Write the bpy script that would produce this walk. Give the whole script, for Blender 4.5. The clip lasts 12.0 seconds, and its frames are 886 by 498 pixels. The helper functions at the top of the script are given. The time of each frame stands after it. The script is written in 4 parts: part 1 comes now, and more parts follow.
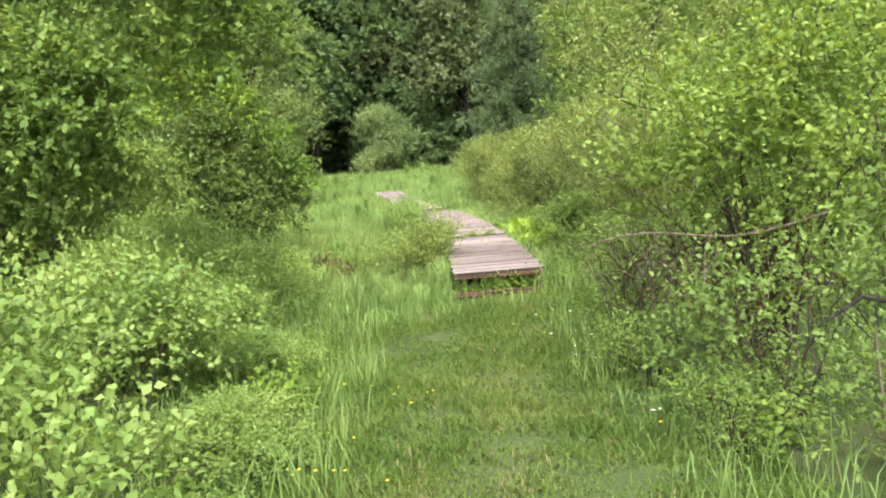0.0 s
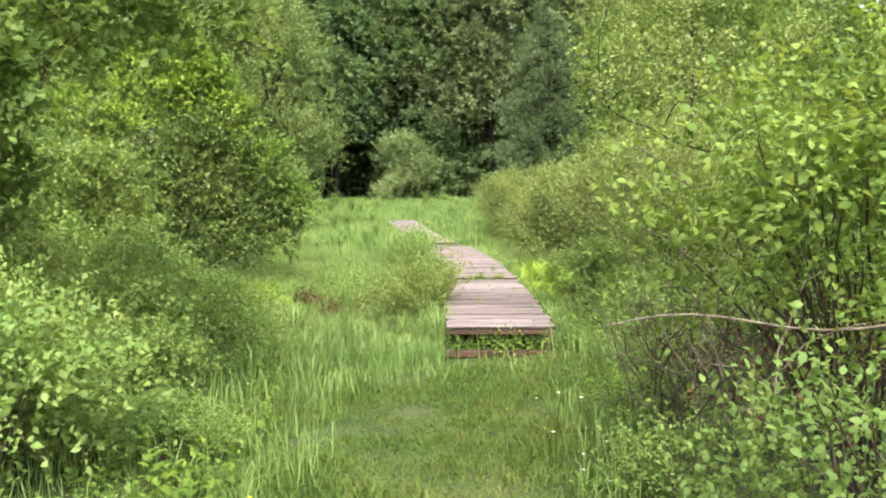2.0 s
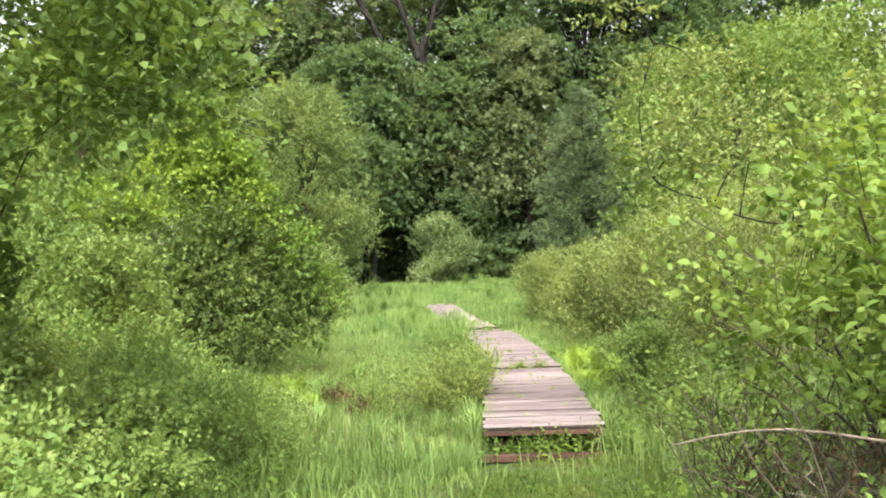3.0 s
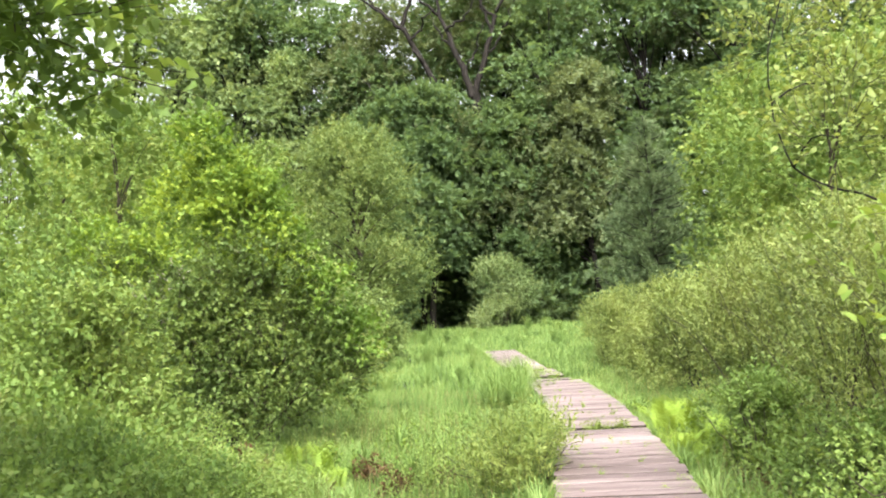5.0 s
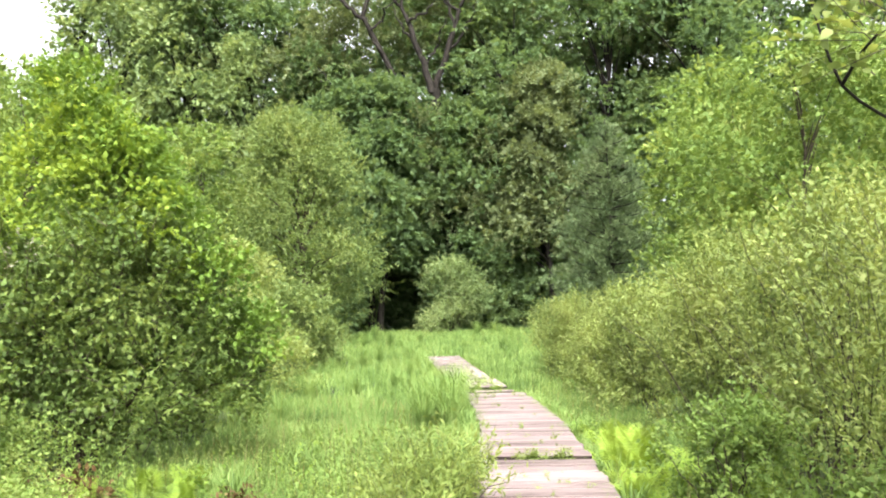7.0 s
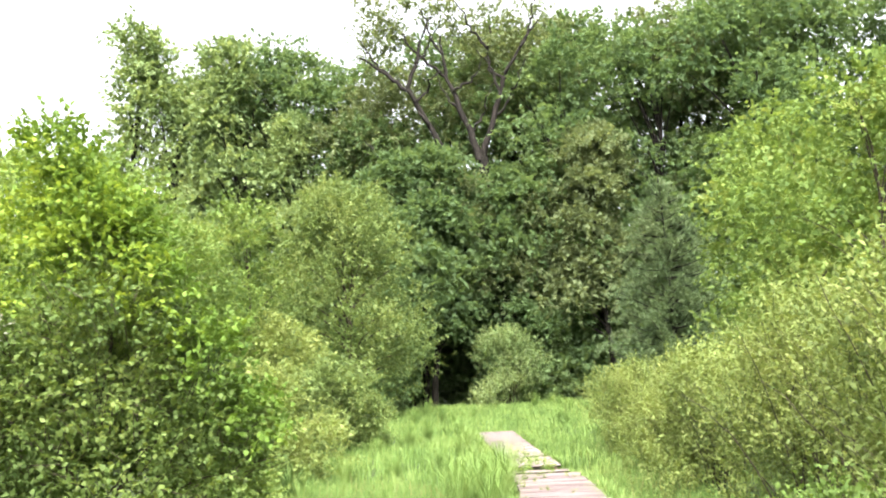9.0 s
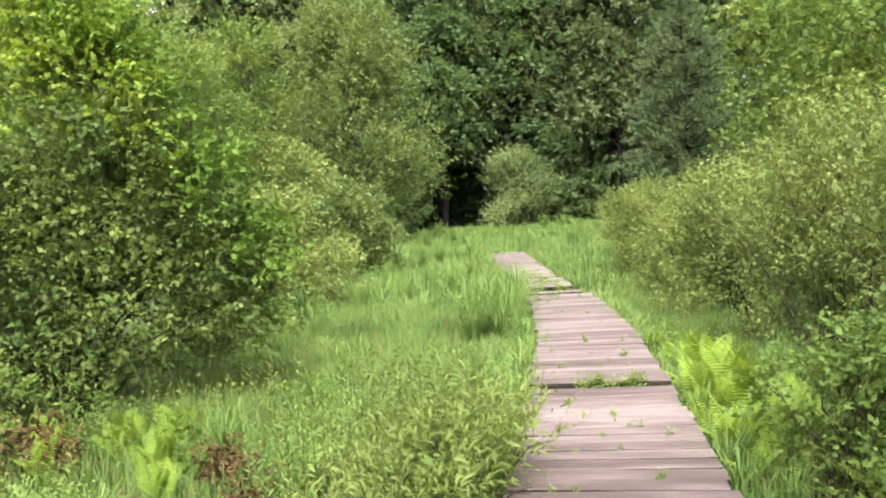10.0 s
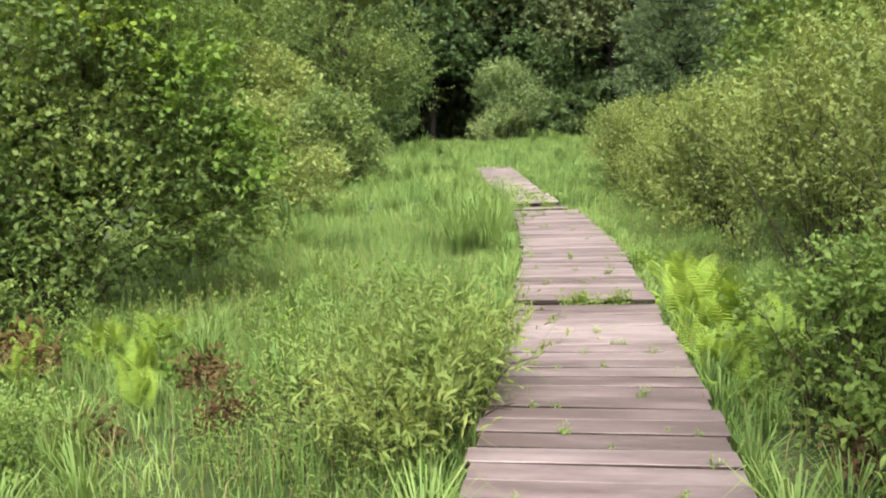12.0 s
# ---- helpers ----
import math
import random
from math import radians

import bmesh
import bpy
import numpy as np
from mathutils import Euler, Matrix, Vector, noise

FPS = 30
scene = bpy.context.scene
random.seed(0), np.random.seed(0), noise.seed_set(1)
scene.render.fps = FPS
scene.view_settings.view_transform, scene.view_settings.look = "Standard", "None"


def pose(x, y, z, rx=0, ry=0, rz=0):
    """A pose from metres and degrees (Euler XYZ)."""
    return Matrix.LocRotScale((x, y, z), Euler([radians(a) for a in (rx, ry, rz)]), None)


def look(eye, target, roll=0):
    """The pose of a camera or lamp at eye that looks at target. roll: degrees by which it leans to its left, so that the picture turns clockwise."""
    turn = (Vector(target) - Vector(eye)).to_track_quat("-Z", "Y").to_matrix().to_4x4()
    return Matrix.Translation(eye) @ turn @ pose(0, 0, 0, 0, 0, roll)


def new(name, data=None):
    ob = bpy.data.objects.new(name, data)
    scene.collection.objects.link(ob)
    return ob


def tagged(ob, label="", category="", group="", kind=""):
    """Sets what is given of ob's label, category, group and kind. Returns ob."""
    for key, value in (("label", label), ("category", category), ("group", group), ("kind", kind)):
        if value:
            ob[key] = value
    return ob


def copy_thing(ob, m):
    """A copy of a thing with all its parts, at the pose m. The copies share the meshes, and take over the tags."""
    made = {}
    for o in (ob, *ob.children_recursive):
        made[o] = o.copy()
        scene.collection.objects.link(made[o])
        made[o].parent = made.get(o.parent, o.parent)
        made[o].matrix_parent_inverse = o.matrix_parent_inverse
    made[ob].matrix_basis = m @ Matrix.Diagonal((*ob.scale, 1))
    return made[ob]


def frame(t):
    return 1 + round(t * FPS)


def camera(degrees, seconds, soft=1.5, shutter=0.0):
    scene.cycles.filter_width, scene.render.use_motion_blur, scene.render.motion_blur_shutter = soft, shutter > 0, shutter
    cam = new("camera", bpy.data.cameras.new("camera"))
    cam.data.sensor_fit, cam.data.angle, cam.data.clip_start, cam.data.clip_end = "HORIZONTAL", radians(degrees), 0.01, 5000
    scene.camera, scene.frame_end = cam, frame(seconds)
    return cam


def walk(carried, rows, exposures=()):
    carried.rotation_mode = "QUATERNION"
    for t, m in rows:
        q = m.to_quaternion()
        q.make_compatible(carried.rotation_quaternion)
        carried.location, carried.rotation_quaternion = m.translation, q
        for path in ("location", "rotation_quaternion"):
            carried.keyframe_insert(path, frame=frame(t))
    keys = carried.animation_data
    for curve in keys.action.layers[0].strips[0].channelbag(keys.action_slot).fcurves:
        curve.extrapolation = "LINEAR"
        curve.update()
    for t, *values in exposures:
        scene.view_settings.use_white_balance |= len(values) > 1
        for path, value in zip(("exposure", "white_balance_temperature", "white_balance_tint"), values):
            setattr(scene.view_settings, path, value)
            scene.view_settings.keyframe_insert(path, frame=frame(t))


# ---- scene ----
cam = camera(55.9, 12.0, soft=2.0)
PATH = [
    (0, (-0.765, -10.503, 1.710), (-0.749, -8.514, 1.505), -4.6),
    (0.5, (-0.643, -10.120, 1.740), (-0.578, -8.132, 1.531), -1.9),
    (1, (-0.630, -9.703, 1.738), (-0.585, -7.715, 1.521), -2.0),
    (1.5, (-0.498, -9.282, 1.721), (-0.493, -7.290, 1.544), -1.5),
    (2, (-0.476, -8.815, 1.707), (-0.505, -6.820, 1.577), -0.3),
    (2.5, (-0.449, -8.396, 1.727), (-0.422, -6.398, 1.646), -1.6),
    (3, (-0.401, -8.017, 1.748), (-0.523, -6.022, 1.816), -2.2),
    (3.2, (-0.419, -7.837, 1.734), (-0.554, -5.845, 1.845), -1.6),
    (4.8, (-0.439, -6.063, 1.727), (-0.691, -4.086, 1.888), -2.9),
    (5, (-0.441, -5.899, 1.728), (-0.703, -3.925, 1.910), -3.6),
    (5.5, (-0.396, -5.484, 1.742), (-0.674, -3.508, 1.885), -2.8),
    (6, (-0.373, -4.996, 1.694), (-0.571, -3.013, 1.861), -2.3),
    (6.5, (-0.289, -4.406, 1.716), (-0.392, -2.413, 1.852), -3.4),
    (7, (-0.218, -3.895, 1.688), (-0.382, -1.910, 1.874), -1.3),
    (7.5, (-0.202, -3.466, 1.698), (-0.372, -1.486, 1.916), -2.2),
    (7.7, (-0.148, -3.300, 1.695), (-0.324, -1.326, 1.963), -2.6),
    (9.3, (0.062, -2.425, 1.704), (-0.246, -0.483, 2.066), -3.0),
    (9.5, (0.039, -2.320, 1.707), (-0.274, -0.367, 2.002), -3.2),
    (9.7, (0.001, -2.216, 1.718), (-0.319, -0.248, 1.880), -3.2),
    (10, (-0.069, -2.072, 1.738), (-0.412, -0.102, 1.679), -3.5),
    (10.5, (-0.101, -1.954, 1.718), (-0.436, 0.010, 1.541), -1.9),
    (11, (-0.103, -1.934, 1.708), (-0.416, 0.032, 1.519), -1.6),
    (11.5, (-0.101, -1.943, 1.716), (-0.409, 0.023, 1.510), -1.5),
    (12, (-0.095, -1.968, 1.734), (-0.410, -0.011, 1.467), -2.1),
]
EXPOSURES = [(0, 1.92), (2.5, 1.95), (5, 2.15), (7.7, 2.32), (9.5, 2.4), (9.9, 1.95), (10.4, 1.68), (12, 1.6)]
walk(cam, [(t, look(eye, target, roll)) for t, eye, target, roll in PATH], EXPOSURES)

# ---- light ----
world = bpy.data.worlds.new("overcast_sky")
scene.world = world
world.use_nodes = True
wn = world.node_tree.nodes
sky = wn.new("ShaderNodeTexSky")
sky.sky_type, sky.sun_disc = "NISHITA", False
sky.sun_elevation, sky.sun_rotation = radians(52), radians(170)
sky.air_density, sky.dust_density, sky.ozone_density = 1.0, 6.0, 1.0
grey = wn.new("ShaderNodeHueSaturation")
grey.inputs["Saturation"].default_value = 0.18
world.node_tree.links.new(sky.outputs["Color"], grey.inputs["Color"])
world.node_tree.links.new(grey.outputs["Color"], wn["Background"].inputs["Color"])
wn["Background"].inputs["Strength"].default_value = 0.15

sun = new("sun", bpy.data.lights.new("sun", "SUN"))
sun.data.energy, sun.data.angle, sun.data.color = 1.9, radians(14), (1.0, 0.95, 0.86)
sun.matrix_world = look((0, 0, 30), (0 - 30 * math.cos(radians(52)) * math.sin(radians(170)),
                                     0 - 30 * math.cos(radians(52)) * math.cos(radians(170)), 30 - 30 * math.sin(radians(52))))

# ---- materials ----
def nodes_of(name):
    m = bpy.data.materials.new(name)
    m.use_nodes = True
    return m, m.node_tree.nodes, m.node_tree.links


def ramp_of(ns, stops):
    r = ns.new("ShaderNodeValToRGB")
    e = r.color_ramp.elements
    while len(e) < len(stops):
        e.new(0.5)
    for k, (p, c) in zip(e, stops):
        k.position, k.color = p, (*c, 1)
    return r


def leaf_material(name, dark, mid, light, through_light=0.46, rough=0.6, patch=0.6):
    """Leaves that differ one by one, with slow changes of tone over the plant, and light passing through."""
    dark, mid, light = [(c[0] * 1.05, c[1], c[2] * 1.1) for c in (dark, mid, light)]
    m, ns, ln = nodes_of(name)
    geo = ns.new("ShaderNodeNewGeometry")
    tex = ns.new("ShaderNodeTexNoise")
    tex.inputs["Scale"].default_value, tex.inputs["Detail"].default_value = patch, 3
    ln.new(geo.outputs["Position"], tex.inputs["Vector"])
    mix = ns.new("ShaderNodeMath")
    mix.operation = "MULTIPLY_ADD"
    mix.inputs[1].default_value = 0.34
    ln.new(geo.outputs["Random Per Island"], mix.inputs[0])
    sh = ns.new("ShaderNodeMath")
    sh.operation = "MULTIPLY_ADD"
    sh.inputs[1].default_value, sh.inputs[2].default_value = 1.25, -0.3
    ln.new(tex.outputs["Fac"], sh.inputs[0])
    ln.new(sh.outputs[0], mix.inputs[2])
    r = ramp_of(ns, [(0.05, dark), (0.5, mid), (0.95, light)])
    ln.new(mix.outputs[0], r.inputs["Fac"])
    b = ns["Principled BSDF"]
    b.inputs["Roughness"].default_value = rough
    b.inputs["Specular IOR Level"].default_value = 0.22
    ln.new(r.outputs["Color"], b.inputs["Base Color"])
    t = ns.new("ShaderNodeBsdfTranslucent")
    warm = ns.new("ShaderNodeMixRGB")
    warm.blend_type = "MULTIPLY"
    warm.inputs["Fac"].default_value = 1
    warm.inputs["Color2"].default_value = (1.2, 1.08, 0.68, 1)
    ln.new(r.outputs["Color"], warm.inputs["Color1"])
    ln.new(warm.outputs["Color"], t.inputs["Color"])
    s = ns.new("ShaderNodeMixShader")
    s.inputs["Fac"].default_value = through_light
    ln.new(b.outputs["BSDF"], s.inputs[1])
    ln.new(t.outputs["BSDF"], s.inputs[2])
    ln.new(s.outputs["Shader"], ns["Material Output"].inputs["Surface"])
    return m


def rough_material(name, a, b_, c, scale=(6, 6, 6), rough=0.85, bump=0.4, fine=60, by_piece=0.0, coord="Object", shine=0.3):
    """A weathered surface: three tones over stretched noise, fine grain and relief."""
    m, ns, ln = nodes_of(name)
    co = ns.new("ShaderNodeTexCoord")
    mp = ns.new("ShaderNodeMapping")
    mp.inputs["Scale"].default_value = scale
    ln.new(co.outputs[coord], mp.inputs["Vector"])
    n1 = ns.new("ShaderNodeTexNoise")
    n1.inputs["Scale"].default_value, n1.inputs["Detail"].default_value = 1, 6
    ln.new(mp.outputs["Vector"], n1.inputs["Vector"])
    n2 = ns.new("ShaderNodeTexNoise")
    n2.inputs["Scale"].default_value, n2.inputs["Detail"].default_value = fine / 6, 4
    ln.new(mp.outputs["Vector"], n2.inputs["Vector"])
    f = n1.outputs["Fac"]
    if by_piece:
        oi = ns.new("ShaderNodeObjectInfo")
        ad = ns.new("ShaderNodeMath")
        ad.operation = "MULTIPLY_ADD"
        ad.inputs[1].default_value = by_piece
        ln.new(oi.outputs["Random"], ad.inputs[0])
        sub = ns.new("ShaderNodeMath")
        sub.inputs[1].default_value = -by_piece / 2
        ln.new(n1.outputs["Fac"], sub.inputs[0])
        ln.new(sub.outputs[0], ad.inputs[2])
        f = ad.outputs[0]
        shift = ns.new("ShaderNodeVectorMath")
        shift.operation = "MULTIPLY_ADD"
        shift.inputs[1].default_value = (37, 53, 11)
        ln.new(oi.outputs["Random"], shift.inputs[0])
        ln.new(co.outputs[coord], shift.inputs[2])
        ln.new(shift.outputs[0], mp.inputs["Vector"])
    r = ramp_of(ns, [(0.28, a), (0.5, b_), (0.72, c)])
    ln.new(f, r.inputs["Fac"])
    dk = ns.new("ShaderNodeMixRGB")
    dk.blend_type = "OVERLAY"
    dk.inputs["Fac"].default_value = 0.3
    ln.new(r.outputs["Color"], dk.inputs["Color1"])
    ln.new(n2.outputs["Fac"], dk.inputs["Color2"])
    p = ns["Principled BSDF"]
    p.inputs["Roughness"].default_value = rough
    p.inputs["Specular IOR Level"].default_value = shine
    ln.new(dk.outputs["Color"], p.inputs["Base Color"])
    bp = ns.new("ShaderNodeBump")
    bp.inputs["Strength"].default_value, bp.inputs["Distance"].default_value = bump, 0.01
    ln.new(n2.outputs["Fac"], bp.inputs["Height"])
    ln.new(bp.outputs["Normal"], p.inputs["Normal"])
    return m


M_BRIGHT = leaf_material("bright_young_leaf", (0.064, 0.124, 0.03), (0.142, 0.226, 0.05), (0.232, 0.29, 0.08))
M_WILLOW = leaf_material("willow_leaf", (0.083, 0.132, 0.041), (0.188, 0.258, 0.07), (0.296, 0.35, 0.115), patch=1.1)
M_BRAMBLE = leaf_material("bramble_leaf", (0.071, 0.143, 0.036), (0.173, 0.276, 0.062), (0.271, 0.339, 0.107), patch=1.2)
# Body of the vine tree: its inner shade is put into a darker leaf colour.
M_VINE_SHADE = leaf_material("shaded_vine_leaf", (0.045, 0.088, 0.024), (0.105, 0.168, 0.04), (0.225, 0.3, 0.075))
M_VINE = leaf_material("vine_leaf", (0.06, 0.12, 0.021), (0.121, 0.213, 0.03), (0.269, 0.369, 0.048), patch=0.7)
M_FOREST = leaf_material("forest_leaf", (0.06, 0.113, 0.043), (0.094, 0.16, 0.06), (0.148, 0.222, 0.086), through_light=0.58, patch=0.25)
M_OLIVE = leaf_material("olive_forest_leaf", (0.08, 0.112, 0.045), (0.125, 0.17, 0.07), (0.185, 0.235, 0.1), through_light=0.5, patch=0.25)
M_GREY = leaf_material("grey_green_leaf", (0.09, 0.147, 0.055), (0.164, 0.242, 0.09), (0.269, 0.351, 0.138), patch=0.3)
M_PINE = leaf_material("pine_needle", (0.042, 0.08, 0.032), (0.09, 0.138, 0.054), (0.19, 0.245, 0.1), through_light=0.15, patch=0.3)
M_FERN = leaf_material("fern_frond", (0.12, 0.21, 0.026), (0.205, 0.32, 0.042), (0.29, 0.41, 0.085), patch=2)
M_GRASS = leaf_material("meadow_blade", (0.042, 0.09, 0.022), (0.142, 0.238, 0.058), (0.27, 0.365, 0.11), through_light=0.34, patch=0.9)
M_LANE = leaf_material("short_lane_blade", (0.054, 0.109, 0.018), (0.094, 0.157, 0.027), (0.161, 0.185, 0.054), patch=1.3)
M_DEAD = leaf_material("dead_leaf", (0.042, 0.026, 0.009), (0.08, 0.05, 0.018), (0.135, 0.092, 0.036), through_light=0.15)
M_BARK = rough_material("dark_bark", (0.008, 0.007, 0.006), (0.016, 0.014, 0.012), (0.032, 0.027, 0.024), (9, 9, 2), bump=0.8, shine=0.08)
M_TWIG = rough_material("brown_twig", (0.025, 0.02, 0.014), (0.05, 0.04, 0.028), (0.09, 0.072, 0.05), (20, 20, 20), shine=0.15)
M_DRY = rough_material("dry_grey_wood", (0.085, 0.066, 0.048), (0.15, 0.12, 0.09), (0.21, 0.18, 0.145), (14, 14, 14))
M_PLANK = rough_material("weathered_plank", (0.085, 0.06, 0.057), (0.148, 0.11, 0.108), (0.215, 0.17, 0.167), (1.6, 7.5, 7.5), by_piece=0.36, bump=0.5, fine=70, rough=0.62, shine=0.5)
M_PALE = rough_material("pale_plank", (0.15, 0.12, 0.11), (0.22, 0.18, 0.168), (0.3, 0.25, 0.235), (2.2, 3.2, 3.2), by_piece=0.3, bump=0.5, fine=70, rough=0.7, shine=0.4)
M_BEAM = rough_material("red_brown_beam", (0.022, 0.012, 0.009), (0.055, 0.027, 0.019), (0.1, 0.05, 0.034), (2, 20, 20), bump=0.5)
# Near-black for plank sides and undersides: the shade of the gaps painted as colour.
M_EDGE_SHADE = rough_material("gap_shade_plank_edge", (0.014, 0.011, 0.009), (0.026, 0.02, 0.016), (0.045, 0.034, 0.026), (3, 9, 9), shine=0.15)
M_YOUNG = leaf_material("young_shrub_leaf", (0.066, 0.128, 0.026), (0.155, 0.248, 0.044), (0.265, 0.345, 0.078), patch=2.2)
M_CRAB = leaf_material("grey_olive_leaf", (0.068, 0.115, 0.036), (0.142, 0.21, 0.06), (0.245, 0.31, 0.1), patch=0.6)
M_SALLOW = leaf_material("sallow_leaf", (0.07, 0.125, 0.032), (0.175, 0.25, 0.06), (0.29, 0.35, 0.1), patch=1.6)
M_STALK = leaf_material("reddish_green_stalk", (0.04, 0.034, 0.016), (0.065, 0.08, 0.025), (0.115, 0.15, 0.045), through_light=0.1, patch=3)
M_HEDGE = leaf_material("hedge_leaf", (0.06, 0.11, 0.025), (0.122, 0.204, 0.044), (0.225, 0.314, 0.074), patch=1.5)
M_SOIL = rough_material("mossy_ground", (0.02, 0.03, 0.009), (0.036, 0.055, 0.014), (0.058, 0.062, 0.026), (1.4, 1.4, 1.4), rough=0.95, bump=0.6, fine=120)
M_STRAW = leaf_material("pale_straw", (0.14, 0.13, 0.05), (0.23, 0.21, 0.09), (0.33, 0.29, 0.14), patch=2)
M_BLOOM = leaf_material("faded_blossom", (0.2, 0.2, 0.16), (0.3, 0.3, 0.25), (0.42, 0.42, 0.36), patch=2)
M_YELLOW = leaf_material("yellow_petal", (0.6, 0.45, 0.02), (0.75, 0.6, 0.03), (0.85, 0.7, 0.06))
M_WHITE = leaf_material("white_petal", (0.6, 0.6, 0.55), (0.72, 0.72, 0.66), (0.8, 0.8, 0.76))


# ---- mesh helpers ----
def mesh_object(name, V, F, mat, parent=None, smooth=False, label=""):
    me = bpy.data.meshes.new(name)
    V = np.ascontiguousarray(V, dtype=np.float32)
    F = np.ascontiguousarray(F, dtype=np.int32)
    me.vertices.add(len(V))
    me.vertices.foreach_set("co", V.ravel())
    me.loops.add(F.size)
    me.loops.foreach_set("vertex_index", F.ravel())
    me.polygons.add(len(F))
    me.polygons.foreach_set("loop_start", np.arange(0, F.size, F.shape[1], dtype=np.int32))
    if smooth:
        me.polygons.foreach_set("use_smooth", np.ones(len(F), dtype=bool))
    me.update(calc_edges=True)
    me.materials.append(mat)
    ob = new(name, me)
    if parent:
        ob.parent = parent
    if label:
        tagged(ob, label)
    return ob


def part(name, bm, material, parent, label=""):
    me = bpy.data.meshes.new(name)
    bm.to_mesh(me)
    bm.free()
    me.materials.append(material)
    ob = new(name, me)
    ob.parent = parent
    return tagged(ob, label) if label else ob


def unit(a):
    return a / np.maximum(np.linalg.norm(a, axis=-1, keepdims=True), 1e-9)


def tube(pts, radii, sides=6):
    pts, radii = np.asarray(pts, float), np.asarray(radii, float)
    t = unit(np.gradient(pts, axis=0))
    ref = np.where(np.abs(t[:, 2:3]) > 0.9, np.array([[1.0, 0, 0]]), np.array([[0, 0, 1.0]]))
    u = unit(np.cross(t, ref))
    w = np.cross(t, u)
    a = np.linspace(0, 2 * np.pi, sides, endpoint=False)
    V = pts[:, None] + radii[:, None, None] * (np.cos(a)[None, :, None] * u[:, None] + np.sin(a)[None, :, None] * w[:, None])
    n = len(pts)
    i, j = np.meshgrid(np.arange(n - 1), np.arange(sides), indexing="ij")
    k = (j + 1) % sides
    F = np.stack([i * sides + j, i * sides + k, (i + 1) * sides + k, (i + 1) * sides + j], -1).reshape(-1, 4)
    return V.reshape(-1, 3), F


def joined(pieces):
    Vs, Fs, o = [], [], 0
    for V, F in pieces:
        Vs.append(V)
        Fs.append(F + o)
        o += len(V)
    return np.concatenate(Vs), np.concatenate(Fs)


def thin_twigs(A, B, r):
    """Three-sided tapering twigs from the points A to B."""
    d = unit(B - A)
    u = unit(np.cross(d, np.array([0.3, 0.2, 0.93])))
    w = np.cross(d, u)
    rings = []
    for P, q in ((A, r), (B, r * 0.35)):
        for a in (0, 2.094, 4.189):
            rings.append(P + q * (math.cos(a) * u + math.sin(a) * w))
    V = np.stack(rings, 1).reshape(-1, 3)
    f = np.array([[0, 1, 4, 3], [1, 2, 5, 4], [2, 0, 3, 5]])
    F = (np.arange(len(A))[:, None, None] * 6 + f[None]).reshape(-1, 4)
    return V, F


def leaf_mesh(P, D, N, L, width=0.28, fold=0.1, droop=0.12, fine=False):
    """Leaves at P along D: folded blades with a pointed tip; fine ones have a rounder outline."""
    S = unit(np.cross(D, N))
    N = np.cross(S, D)
    L = L[:, None]
    if fine:
        rows = [P,
                P + 0.28 * L * D + width * 0.85 * L * S + fold * L * N, P + 0.28 * L * D - width * 0.85 * L * S + fold * L * N,
                P + 0.62 * L * D + width * 0.8 * L * S + fold * 0.7 * L * N, P + 0.62 * L * D - width * 0.8 * L * S + fold * 0.7 * L * N,
                P + L * D - droop * L * N]
        f = np.array([[0, 1, 2], [1, 3, 2], [2, 3, 4], [3, 5, 4]])
    else:
        rows = [P, P + 0.42 * L * D + width * L * S + fold * L * N, P + 0.42 * L * D - width * L * S + fold * L * N, P + L * D - droop * L * N]
        f = np.array([[0, 1, 2], [1, 3, 2]])
    V = np.stack(rows, 1).reshape(-1, 3)
    return V, (np.arange(len(P))[:, None, None] * len(rows) + f[None]).reshape(-1, 3)


def ball_dirs(rng, n, up=0.0):
    u = unit(rng.normal(size=(n, 3)) + np.array([0, 0, up]))
    return u


def shoots(rng, clumps, n, k, length, leaf, width=0.28, up=0.35, rise=0.4, droop=0.1, spread=0.8, fine=False, inner=0.35):
    """Leafy shoots that fill and fringe ellipsoid clumps (centre, radii). Gives the leaf mesh and the shoots' ends."""
    C = np.array([c for c, _ in clumps], float)
    R = np.array([r for _, r in clumps], float)
    wgt = (R[:, 0] * R[:, 1] + R[:, 1] * R[:, 2] + R[:, 0] * R[:, 2])
    pick = rng.choice(len(C), n, p=wgt / wgt.sum())
    u = ball_dirs(rng, n, up)
    rad = inner + (1 - inner) * rng.random(n) ** 0.6
    A = C[pick] + R[pick] * u * rad[:, None] * 0.85
    d = unit(u * 0.8 + np.array([0, 0, rise]) + rng.normal(size=(n, 3)) * 0.35)
    ln = length * rng.uniform(0.55, 1.35, n)
    B = A + d * ln[:, None] - np.array([0, 0, 1]) * (droop * ln)[:, None]
    s = (np.arange(k) + 0.6)[None] / k * np.ones((n, 1)) + rng.uniform(-0.3, 0.3, (n, k)) / k
    P = A[:, None] + d[:, None] * (ln[:, None] * s)[..., None] - np.array([0, 0, 1]) * (droop * ln[:, None] * s ** 2)[..., None]
    P = P.reshape(-1, 3)
    dd = np.repeat(d, k, axis=0)
    D = unit(dd * 0.55 + rng.normal(size=P.shape) * spread * 0.75 + np.array([0, 0, -0.05]))
    N = unit(np.array([0, 0, 1.0]) + rng.normal(size=P.shape) * 0.55)
    L = leaf * rng.uniform(0.6, 1.35, len(P))
    V, F = leaf_mesh(P, D, N, L, width, fine=fine)
    return (V, F), (A, B)


